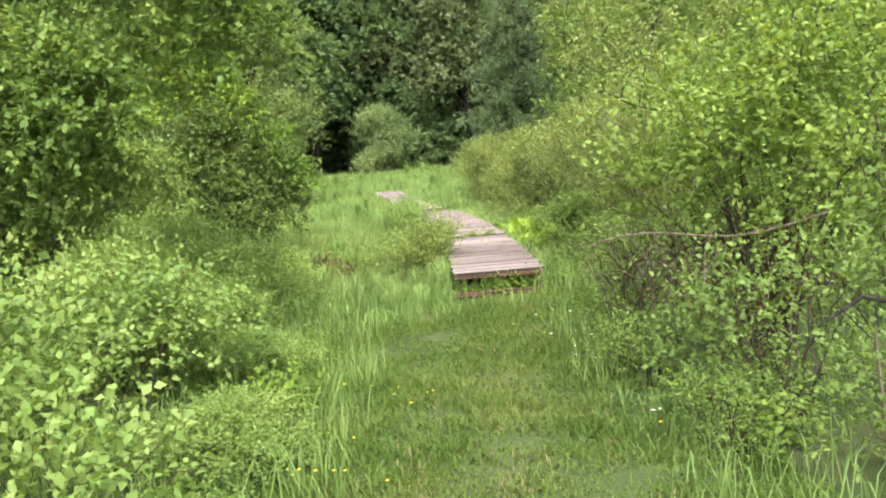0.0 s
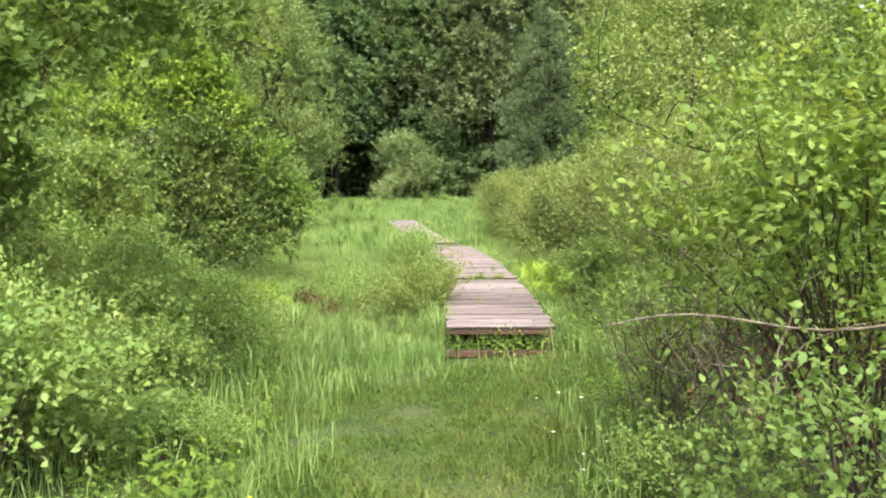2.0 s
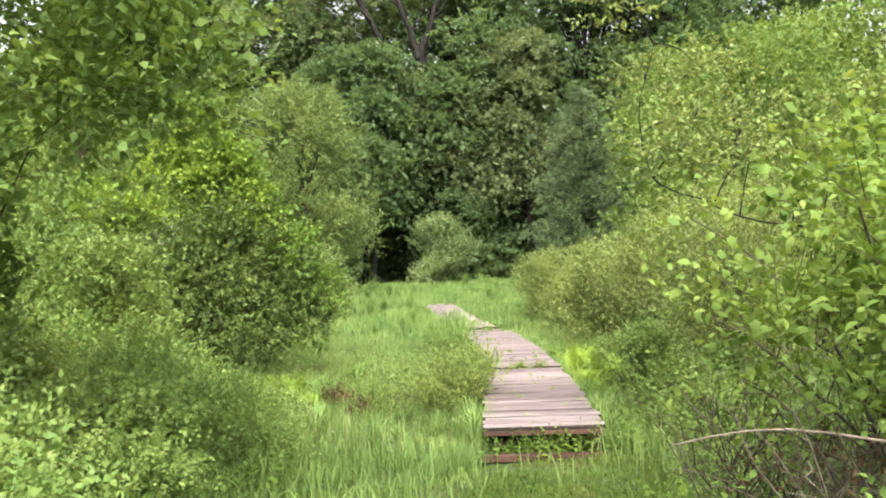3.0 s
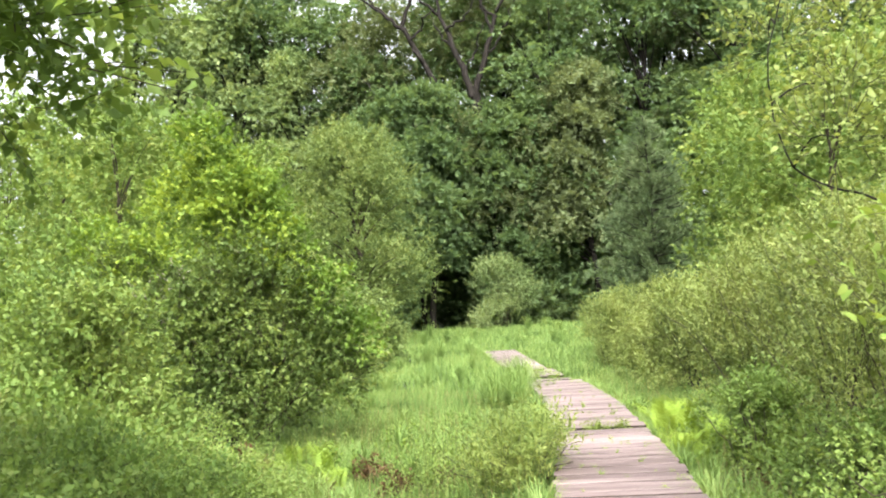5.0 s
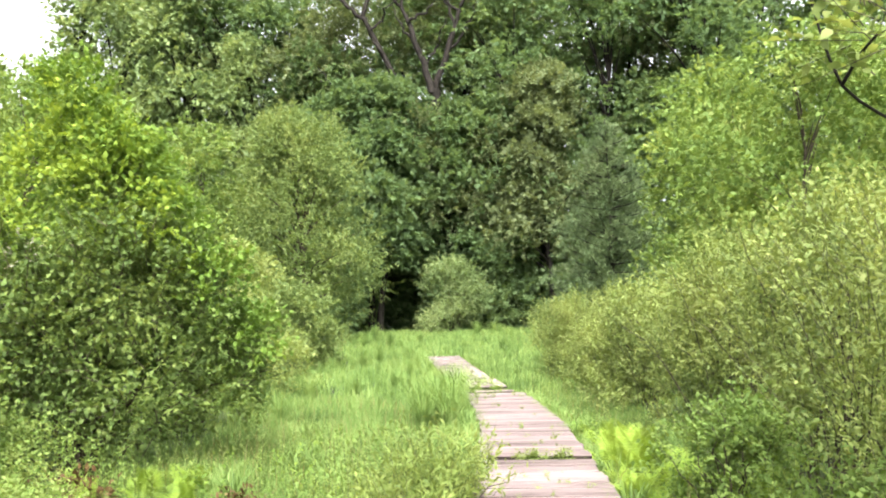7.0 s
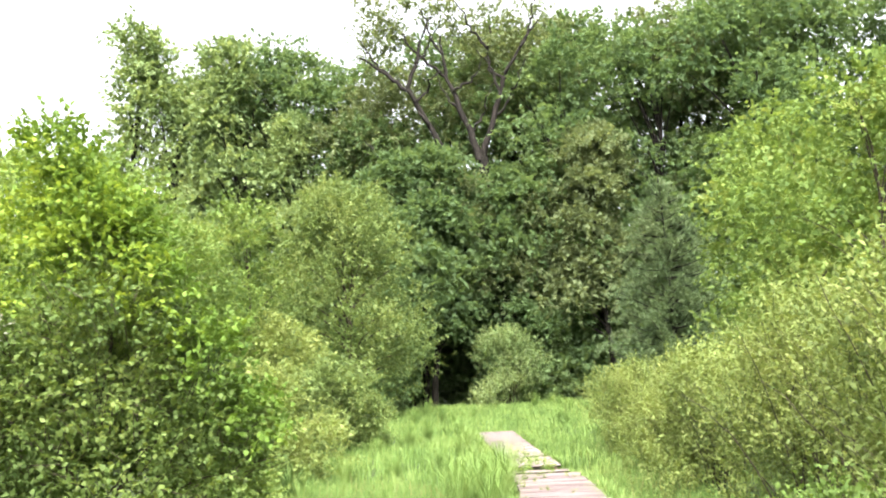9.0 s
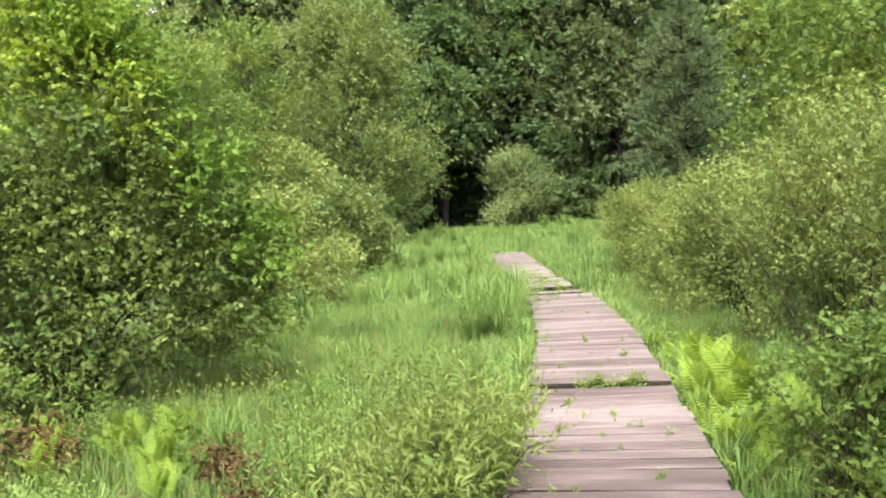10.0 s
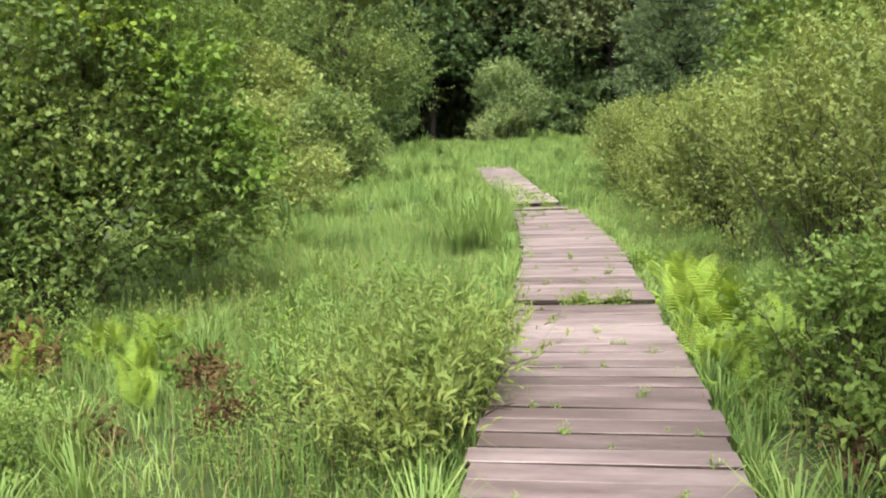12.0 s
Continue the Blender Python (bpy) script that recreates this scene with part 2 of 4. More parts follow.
def dome(rng, w, d, h, n, low=0.12, size=0.42, taper=0.5, flat=1.0):
    """Uneven clumps that make up a crown of that width, depth and height over the origin."""
    out = []
    for i in range(n):
        z = h * (low + (1 - low) * (i + rng.random()) / n)
        f = z / h
        reach = (1 - taper * f ** 1.6) * math.sqrt(max(0.05, 1 - max(0, f - 0.55) ** 2 / 0.25))
        a, q = rng.uniform(0, 2 * np.pi), math.sqrt(rng.random()) * 0.8
        r = size * rng.uniform(0.6, 1.25)
        x, y = math.cos(a) * q * reach * w / 2, math.sin(a) * q * reach * d / 2
        rz = flat * r * min(w, h) / 2 * rng.uniform(0.7, 1.2)
        out.append(((x, y, min(z, h - rz * 0.7)), (r * w / 2, r * d / 2, rz)))
    return out


def stems_to(rng, clumps, base_r, spread, thick, part_of=1.0, sides=5):
    pieces = []
    for c, _ in clumps:
        if rng.random() > part_of:
            continue
        a = rng.uniform(0, 6.28)
        b = np.array([math.cos(a), math.sin(a), 0]) * spread * rng.random()
        c = np.array(c)
        s = np.linspace(0, 1, 6)[:, None]
        bow = np.array([0, 0, 1]) * np.sin(s * np.pi) * 0.14 * np.linalg.norm(c - b)
        pts = b + (c - b) * s + bow + rng.normal(size=(6, 3)) * 0.02 * np.linalg.norm(c - b) * np.sin(s * np.pi)
        pieces.append(tube(pts, base_r * rng.uniform(0.6, 1.1) * (1 - 0.75 * s[:, 0]) + thick, sides))
    return pieces


def lift(x, y):
    """Height of the ground: level by the walkway, rising a little towards the wood."""
    f = np.clip((np.asarray(y, float) - 10) / 35, 0, 1)
    far = np.clip((np.hypot(np.asarray(x, float) * 0.9, np.asarray(y, float)) - 62) / 60, 0, 1)
    return 1.22 * f * f * (3 - 2 * f) + 14 * far * far * (3 - 2 * far) + 0.03 * np.sin(np.asarray(x) * 1.7 + np.asarray(y) * 0.6) * np.cos(np.asarray(y) * 1.1)


def shrub(name, x, y, w, d, h, mat, label, category="shrub", seed=1, n=700, k=9, length=0.35, leaf=0.06, width=0.28, clumps=9,
          low=0.12, taper=0.5, stem=0.012, group="", fine=False, twig_mat=None, rise=0.4, droop=0.1, turn=0, up=0.35, size=0.42, extra=(), wands=0, stems=1.0):
    rng = np.random.default_rng(seed)
    root = new(name)
    root.matrix_world = pose(x, y, float(lift(x, y)), 0, 0, turn)
    tagged(root, label, category, group)
    cl = dome(rng, w, d, h, clumps, low, taper=taper, size=size) + list(extra)
    lv, (A, B) = shoots(rng, cl, n, k, length, leaf, width, rise=rise, droop=droop, fine=fine, up=up)
    mesh_object("foliage", *lv, mat, root)
    for V, F in stems_to(rng, cl, stem, min(w, d) * 0.12, 0.002, stems):
        mesh_object("stem", V, F, twig_mat or M_TWIG, root)
    for q in range(wands):
        a, lean_ = rng.uniform(0, 6.28), rng.uniform(0.25, 0.95)
        e = np.array([math.cos(a) * lean_ * w * 0.52, math.sin(a) * lean_ * d * 0.52, h * rng.uniform(0.7, 1.08) * (1.1 - 0.35 * lean_)])
        b = e * np.array([0.2, 0.2, 0])
        t = np.linspace(0, 1, 7)[:, None]
        pts = b + (e - b) * t + np.array([0, 0, 0.12 * h]) * np.sin(t * np.pi) + rng.normal(size=(7, 3)) * 0.02
        mesh_object("stem", *tube(pts, 0.0065 * (1.15 - t[:, 0]) + 0.0015, 5), M_TWIG, root, label="bare dark wand")
    keep = rng.random(len(A)) < 0.34
    tagged(mesh_object("brushwood", *thin_twigs(A[keep], B[keep], max(0.0018, stem * 0.22)), twig_mat or M_TWIG, root), kind="stuff")
    return root


def tree(name, x, y, h, w, mat, label, category="tree", seed=1, n=1300, k=9, length=0.9, leaf=0.3, low=0.12, clumps=26, taper=0.55,
         trunk_r=0.22, group="", width=0.32, rise=0.25, size=0.34, droop=0.2, bark=None, flat=1.0):
    rng = np.random.default_rng(seed)
    root = new(name)
    root.matrix_world = pose(x, y, float(lift(x, y)))
    tagged(root, label, category, group)
    cl = dome(rng, w, w, h, clumps, low, size=size, taper=taper, flat=flat)
    lv, (A, B) = shoots(rng, cl, n, k, length, leaf, width, rise=rise, droop=droop)
    mesh_object("crown", *lv, mat, root)
    zs = np.linspace(0, h * 0.9, 9)
    mid = np.stack([np.cumsum(rng.normal(size=9) * 0.012 * h), np.cumsum(rng.normal(size=9) * 0.012 * h), zs], 1)
    mid[:, :2] -= mid[0, :2]
    mesh_object("trunk", *tube(mid, trunk_r * (1.05 - zs / h) + 0.01, 8), bark or M_BARK, root, smooth=True)
    limbs = []
    for c, _ in cl:
        c = np.array(c)
        b = np.array([np.interp(c[2] * 0.72, zs, mid[:, i]) for i in range(3)])
        s = np.linspace(0, 1, 5)[:, None]
        pts = b + (c - b) * s + np.array([0, 0, 1]) * np.sin(s * np.pi) * 0.08 * np.linalg.norm(c - b)
        limbs.append(tube(pts, trunk_r * 0.34 * (1.05 - 0.8 * s[:, 0]), 5))
    for V, F in limbs:
        mesh_object("limb", V, F, bark or M_BARK, root, smooth=True)
    return root


def at_pose(x, y, turn=0, size=1.0, tall=1.0):
    return Matrix.LocRotScale((x, y, float(lift(x, y))), Euler((0, 0, radians(turn))), (size, size, size * tall))


def blades(name, xs, ys, h, w, mat, label, lean=0.45, seed=1, category="grass", up=1.0):
    rng = np.random.default_rng(seed)
    n = len(xs)
    P = np.stack([xs, ys, lift(xs, ys) - 0.01], 1)
    a = rng.uniform(0, 2 * np.pi, n)
    side = np.stack([np.cos(a), np.sin(a), np.zeros(n)], 1)
    b = rng.uniform(0, 2 * np.pi, n)
    out = np.stack([np.cos(b), np.sin(b), np.zeros(n)], 1)
    tuft = 0.5 + 0.5 * np.sin(xs * 2.3 + 1.7 * np.sin(ys * 1.3)) * np.cos(ys * 1.9 + 1.4 * np.sin(xs * 1.1)) + 0.35 * np.sin(xs * 6.1 + ys * 4.3) * np.sin(ys * 7.7 - xs * 3.1)
    H = (h * rng.uniform(0.45, 1.2, n) * (0.45 + 0.95 * np.clip(tuft, 0, 1.2)))[:, None]
    W = (w * rng.uniform(0.6, 1.3, n))[:, None]
    q = (lean * rng.random(n))[:, None]
    z = np.array([0, 0, 1.0])
    m = P + z * H * 0.6 + out * H * q * 0.35
    tip = P + z * H * (1 - 0.45 * q) + out * H * q * 1.15
    V = np.stack([P - side * W, P + side * W, m - side * W * 0.75, m + side * W * 0.75, tip], 1).reshape(-1, 3)
    F = (np.arange(n)[:, None, None] * 5 + np.array([[0, 1, 2], [1, 3, 2], [2, 3, 4]])[None]).reshape(-1, 3)
    return tagged(mesh_object(name, V, F, mat), label, category, kind="stuff")

# ---- ground ----
gx = np.concatenate([[-1500, -600, -250, -120], np.linspace(-60, -12, 17), np.linspace(-11.5, 11.5, 70), np.linspace(12, 60, 17), [120, 250, 600, 1500]])
gy = np.concatenate([[-1500, -600, -200, -80], np.linspace(-40, -14, 8), np.linspace(-13, 16, 88), np.linspace(17, 80, 32), [120, 250, 600, 1500]])
X, Y = np.meshgrid(gx, gy, indexing="ij")
Z = lift(X, Y) + 0.02 * np.sin(X * 5.3) * np.sin(Y * 4.7) * (np.abs(X) < 12)
i, j = np.meshgrid(np.arange(len(gx) - 1), np.arange(len(gy) - 1), indexing="ij")
ny = len(gy)
ground = mesh_object("ground", np.stack([X, Y, Z], -1).reshape(-1, 3),
                     np.stack([i * ny + j, (i + 1) * ny + j, (i + 1) * ny + j + 1, i * ny + j + 1], -1).reshape(-1, 4), M_SOIL, smooth=True)
tagged(ground, "damp mossy meadow ground under green grass", "ground", kind="structure")

# ---- boardwalk ----
def deck_mid(y):
    """Centre line of the boardwalk: straight at first, then bending to the wood."""
    x = np.interp(y, [0, 3, 5.1, 8.1, 11.2, 13.5, 17, 20, 24, 28], [0.0, 0.01, -0.06, -0.13, -0.4, -0.69, -1.25, -1.75, -2.5, -3.2])
    z = np.interp(y, [0, 10, 13.5, 17, 20, 24.6, 28], [0.30, 0.30, 0.33, 0.42, 0.54, 0.77, 0.92])
    return x, z


def plank_mesh(length, wide, thick, seed, mat):
    rng = random.Random(seed)
    bm = bmesh.new()
    bmesh.ops.create_cube(bm, size=1)
    bmesh.ops.scale(bm, vec=(length, wide, thick), verts=bm.verts)
    bmesh.ops.bevel(bm, geom=[e for e in bm.edges if abs(e.verts[0].co.x - e.verts[1].co.x) > 0.1], offset=0.004, segments=1, affect="EDGES")
    for v in bm.verts:
        v.co.y += rng.uniform(-0.003, 0.003)
        v.co.z += rng.uniform(-0.002, 0.002)
    me = bpy.data.meshes.new("plank")
    bm.to_mesh(me)
    bm.free()
    me.materials.append(mat)
    me.materials.append(M_EDGE_SHADE)
    # faces turned into the gaps or down get the painted gap shade
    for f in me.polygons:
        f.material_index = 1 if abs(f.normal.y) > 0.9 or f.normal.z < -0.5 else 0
    return me


def boardwalk(y0, y1, label, seed, wide=1.17, z_off=0.0, gaps=(), mat=None):
    mat = mat or M_PLANK
    rng = random.Random(seed)
    x, z = deck_mid(y0)
    root = new("boardwalk")
    root.location = (float(x), y0, 0)
    tagged(root, label, "boardwalk", "boardwalk stretches")
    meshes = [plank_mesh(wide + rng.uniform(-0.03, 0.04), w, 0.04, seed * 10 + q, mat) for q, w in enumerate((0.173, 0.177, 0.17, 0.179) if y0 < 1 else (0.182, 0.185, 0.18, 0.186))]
    y = y0 + 0.12
    while y < y1 - 0.05:
        if not any(a < y < b for a, b in gaps):
            x, z = deck_mid(y)
            xa, _ = deck_mid(y + 0.3)
            ob = new("plank", meshes[rng.randrange(4)])
            ob.parent = root
            ob.location = (float(x) - root.location.x + rng.uniform(-0.013, 0.013), y - y0, float(z) - 0.02 + z_off + rng.uniform(-0.004, 0.004))
            ob.rotation_euler = (rng.uniform(-0.01, 0.01), rng.uniform(-0.005, 0.005), -math.atan2(float(xa - x), 0.3) * 0.9 + rng.uniform(-0.008, 0.008))
        y += 0.19 + rng.uniform(-0.003, 0.004)
    for side in (-0.42, 0.42):
        ys = np.linspace(y0 + 0.03, y1 - 0.03, max(3, int((y1 - y0) / 1.2)))
        xs, zs = deck_mid(ys)
        pts = np.stack([xs + side - root.location.x, ys - y0, zs - 0.115 + z_off], 1)
        V, F = tube(pts, np.full(len(ys), 0.09), 4)
        mesh_object("stringer", V, F, M_BEAM, root, label="red-brown timber stringer under the planks")
    return root


front = boardwalk(0.0, 5.06, "weathered grey-brown plank boardwalk with an open raised end", 1)
boardwalk(5.16, 13.5, "weathered plank boardwalk curving through the meadow", 2, wide=1.2)
boardwalk(14.0, 17.6, "plank boardwalk half overgrown by grass", 3, wide=1.1, z_off=-0.05, gaps=((14.5, 15.1),), mat=M_PALE)
boardwalk(18.0, 25.4, "distant pale plank boardwalk reaching the wood edge", 4, wide=1.15, z_off=-0.12, mat=M_PALE)
for z, y, label in ((0.035, -0.01, "rotten red-brown sill beam lying on the grass"),):
    bm = bmesh.new()
    bmesh.ops.create_cube(bm, size=1)
    bmesh.ops.scale(bm, vec=(1.14, 0.09, 0.07), verts=bm.verts)
    bmesh.ops.bevel(bm, geom=bm.edges[:], offset=0.008, segments=1, affect="EDGES")
    ob = part("sill_beam", bm, M_BEAM, front, label)
    ob.location = (-0.02, y - 0.1, z)
bm = bmesh.new()
bmesh.ops.create_cube(bm, size=1)
bmesh.ops.scale(bm, vec=(1.15, 0.035, 0.045), verts=bm.verts)
bmesh.ops.bevel(bm, geom=bm.edges[:], offset=0.006, segments=1, affect="EDGES")
ob = part("fascia", bm, M_BEAM, front, "red-brown fascia board under the end plank")
ob.location = (0.0, 0.035, 0.236)
for x in (0.5,):
    bm = bmesh.new()
    bmesh.ops.create_cube(bm, size=1)
    bmesh.ops.scale(bm, vec=(0.09, 0.09, 0.24), verts=bm.verts)
    bmesh.ops.bevel(bm, geom=bm.edges[:], offset=0.006, segments=1, affect="EDGES")
    ob = part("post", bm, M_BEAM, front)
    ob.location = (x, 0.07, 0.13)

# ---- the wood behind the meadow ----
WOOD = "trees of the wood edge"
oak = tree("broadleaf_tree", -1, 53, 24, 13, M_FOREST, "tall dark green broadleaf tree at the wood edge", seed=11, group=WOOD, n=3000, k=9, low=0.03, leaf=0.34, length=1.2, clumps=52, taper=0.3, size=0.4, flat=0.5, droop=0.35)
ash = tree("broadleaf_tree", 6, 55, 26, 12.5, M_FOREST, "tall leafy forest tree with layered boughs", seed=12, group=WOOD, n=3000, k=9, low=0.03, leaf=0.34, length=1.2, clumps=52, taper=0.35, size=0.4, flat=0.5, droop=0.35)
olive = tree("broadleaf_tree", -13, 57, 25, 12, M_OLIVE, "olive-brown leafing tree behind the meadow", seed=13, group=WOOD, n=2800, k=9, low=0.08, leaf=0.33, length=1.2, clumps=52, taper=0.3, size=0.4, flat=0.5, droop=0.35)
poplar = tree("poplar_tree", -20, 55, 22, 7, M_GREY, "slender grey-green poplar against the white sky", "tree", seed=14, group=WOOD, n=2500, k=8, low=0.06, leaf=0.3, length=1.0, clumps=30, size=0.42)
edge = shrub("hazel_bush", -1.6, 50, 7, 6, 7.5, M_FOREST, "dense dark green bush under the wood edge", "bush", seed=15, n=1050, k=8, length=0.8, leaf=0.34, clumps=16, low=0.02, taper=0.35, stem=0.04, group="bushes of the wood edge", width=0.33)
for q, (x, y, s) in enumerate(((12, 52, 1.1), (18.5, 56, 1.15), (2.5, 60, 1.2), (-9, 62, 1.2), (-5.2, 58.5, 1.15), (-17, 60, 1.15), (-13.5, 56, 0.9))):
    copy_thing(oak, at_pose(x, y, 77 * q + 30, s))
for q, (x, y, s) in enumerate(((-22, 60, 1.15), (15, 60, 1.2), (22, 51, 0.95), (-38, 54, 0.62), (-29, 62, 1.05))):
    copy_thing(ash, at_pose(x, y, 101 * q + 10, s))
for q, (x, y, s) in enumerate(((0, 58, 1.15), (9, 59, 1.15), (-25, 63, 1.1))):
    copy_thing(olive, at_pose(x, y, 61 * q, s))
for q, (x, y, s) in enumerate(((-25, 55, 1.3), (-32, 56, 1.4), (-28.5, 57, 1.2), (-36, 58, 0.95))):
    copy_thing(poplar, at_pose(x, y, 90 * q + 20, s))
for q, (x, y, s) in enumerate(((2.5, 50, 1.0), (7, 49, 1.1), (11.5, 48, 1.0), (17, 47, 1.1), (-12.2, 49.5, 1.0), (-16, 49, 1.15), (-21, 47, 1.1),
                               (-27, 46, 1.1), (-33, 46, 1.2), (-11, 52.5, 0.95), (-2.6, 52.5, 0.9), (-6.4, 55.5, 1.0), (-10.6, 46.5, 0.75), (-2.7, 48.0, 0.8))):
    copy_thing(edge, at_pose(x, y, 53 * q + 40, s))
# crowns that roof the dark opening
for q, (x, y, h, w) in enumerate(((-3.6, 51.6, 15.5, 10.5), (-9.6, 50.5, 16.5, 9.5), (-8.7, 48.8, 12.5, 8.5))):
    tree("broadleaf_tree", x, y, h, w, M_FOREST, "broadleaf tree roofing a dark opening into the wood", seed=17 + q, group=WOOD, n=2300, k=9, low=0.37, leaf=0.36, length=1.1, clumps=40, taper=0.25, size=0.4, droop=0.35, flat=0.5)
tree("broadleaf_tree", 2.0, 49.6, 17.2, 7.5, M_OLIVE, "lighter olive-green tree standing out of the dark wood edge", seed=29, group=WOOD, n=2300, k=9, low=0.3, leaf=0.3, length=1.0, clumps=34, taper=0.35, size=0.4, droop=0.3, flat=0.6)
# trees behind and beside the way, out of view
for q, (x, y, s) in enumerate(((-12, -24, 0.9), (8, -26, 0.9), (20, -8, 0.8), (-24, -6, 0.8))):
    copy_thing(edge, at_pose(x, y, 40 * q, s * 1.6))

# the forked tree with bare dark boughs
fork = new("forked_oak")
fork.matrix_world = pose(-5.2, 51.2, float(lift(-5.2, 51.2)))
tagged(fork, "big oak with dark forked boughs and sparse olive leaves", "tree", WOOD)


def bough(pts, r0, r1, seed):
    rng = np.random.default_rng(seed)
    p = np.array(pts, float)
    t = np.linspace(0, len(p) - 1, len(p) * 4)
    q = np.stack([np.interp(t, range(len(p)), p[:, c]) for c in range(3)], 1) + rng.normal(size=(len(t), 3)) * 0.07
    return tube(q, np.linspace(r0, r1, len(t)), 7)


mesh_object("trunk", *joined([bough([(2.2, 0.8, 0), (1.2, 0.5, 8), (0, 0, 16.4)], 0.5, 0.36, 1),
                              bough([(2.0, 0.9, 0), (0.2, 0.8, 9), (-2.3, 0.6, 17)], 0.4, 0.3, 2)]), M_BARK, fork, smooth=True)
for q, (pts, r) in enumerate(((((0, 0, 16.2), (-1.1, 0, 20), (-2, 0.4, 22.4), (-2.4, 0.8, 26)), 0.34), (((0, 0, 16.2), (1.6, 0, 20.8), (2.2, 0, 22.6), (4.4, 0.5, 26)), 0.30),
                             (((-2.3, 0.6, 17), (-4.7, 0, 21.7), (-6.5, 0, 23.4), (-8, 0, 24.5)), 0.28), (((-4.7, 0, 21.7), (-3.8, 0, 25), (-3, 0.3, 27)), 0.2),
                             (((-1.5, 0.6, 11), (-4.5, 0, 14.4), (-6.5, -0.5, 17), (-7.7, -0.5, 17.3)), 0.24), (((-4.5, 0, 14.4), (-6, 0.5, 15.2), (-7, 1, 17)), 0.14),
                             (((-2, 0.4, 22.4), (-4.2, 0, 24.6), (-5, 0, 26)), 0.14), (((1.6, 0, 20.8), (0.8, 0.3, 23.5), (1.2, 0.5, 26)), 0.15))):
    mesh_object("bough", *bough(pts, r * 0.8, 0.06, q + 5), M_BARK, fork, smooth=True)
rng = np.random.default_rng(30)
for q, (x, z) in enumerate(((-1.1, 20), (-1.6, 21.3), (-2.2, 24), (1.0, 19), (1.9, 21.8), (3.2, 24), (-3.4, 19.2), (-4.2, 20.8), (-5.8, 22.7), (-4.2, 23.5), (-5.5, 15.8), (-0.6, 18.2), (0.9, 24.2), (-3.2, 14))):
    side = 1 if q % 2 else -1
    e = (x + side * rng.uniform(0.8, 2.0), rng.uniform(-0.4, 0.4), z + rng.uniform(1.2, 3.0))
    mesh_object("bough", *bough([(x, 0, z), ((x + e[0]) / 2 + side * 0.25, 0.1, (z + e[2]) / 2), e, (e[0] + side * rng.uniform(0.2, 1.0), 0.2, e[2] + rng.uniform(0.6, 1.8))], 0.11, 0.03, q + 40), M_BARK, fork, smooth=True)
rng = np.random.default_rng(31)
cl = [((rng.uniform(-8, 5), rng.uniform(0.8, 3.5), rng.uniform(21, 29)), (1.6, 1.2, 0.9)) for q in range(22)]
cl += [((rng.uniform(-7, 4), rng.uniform(1.8, 3.5), rng.uniform(15, 23)), (1.4, 1.0, 0.8)) for q in range(10)]
cl += [((rng.uniform(-5, 5), rng.uniform(-2.2, -0.4), rng.uniform(6.5, 14)), (2.3, 1.2, 1.1)) for q in range(26)]
lv, _ = shoots(rng, cl, 2900, 8, 1.0, 0.3, 0.3)
mesh_object("crown", *lv, M_OLIVE, fork)

# pine, pale bush and the round bush tree in the meadow
def pine(x, y, h, w, seed=3):
    rng = np.random.default_rng(seed)
    root = new("pine_tree")
    root.matrix_world = pose(x, y, float(lift(x, y)))
    tagged(root, "dark bluish-green young pine behind the willows", "pine tree")
    mesh_object("trunk", *tube([(0, 0, 0), (0.1, 0, h * 0.5), (0, 0.1, h)], [0.16, 0.1, 0.02], 7), M_BARK, root, smooth=True)
    limbs, pts, ds = [], [], []
    z = 1.0
    while z < h - 0.3:
        reach = w / 2 * (1 - z / h) ** 0.75 + 0.2
        for q in range(7):
            a = rng.uniform(0, 6.28)
            L = reach * rng.uniform(0.75, 1.1)
            e = np.array([math.cos(a) * L, math.sin(a) * L, z + L * rng.uniform(0.1, 0.45)])
            b = np.array([0, 0, z])
            limbs.append(tube([b, (b + e) / 2 - np.array([0, 0, 0.06 * L]), e], [0.035, 0.025, 0.008], 4))
            m = max(5, int(L * 9))
            t = rng.uniform(0.2, 1, m)[:, None]
            pts.append(b + (e - b) * t + rng.normal(size=(m, 3)) * 0.16 * (0.5 + t))
            ds.append(np.repeat(unit(e - b)[None], m, 0))
        z += 0.42
    P, D = np.concatenate(pts), np.concatenate(ds)
    P, D = np.repeat(P, 14, 0), np.repeat(D, 14, 0)
    D = unit(D + np.array([0, 0, 0.5]) + rng.normal(size=P.shape) * 0.6)
    lv = leaf_mesh(P, D, unit(rng.normal(size=P.shape)), rng.uniform(0.2, 0.36, len(P)), 0.07)
    mesh_object("needles", *lv, M_PINE, root)
    for V, F in limbs:
        mesh_object("limb", V, F, M_BARK, root)


pine(4.9, 40, 11.3, 7.6)
shrub("willow_bush", -3.6, 43.5, 5.2, 4.0, 3.8, M_GREY, "pale grey-green willow bush beside the dark opening", "bush", seed=21, n=1500, k=9, length=0.8, leaf=0.17, width=0.2, clumps=18, low=0.02, stem=0.02, rise=1.2, taper=0.3)
tree("crab_apple_tree", -9.7, 33, 10.4, 8.0, M_CRAB, "rounded light green tree standing in the meadow", seed=27, n=4200, k=9, length=0.75, leaf=0.16, low=0.2, clumps=48, taper=0.5, trunk_r=0.16, width=0.24, size=0.4, rise=0.6, bark=M_TWIG)
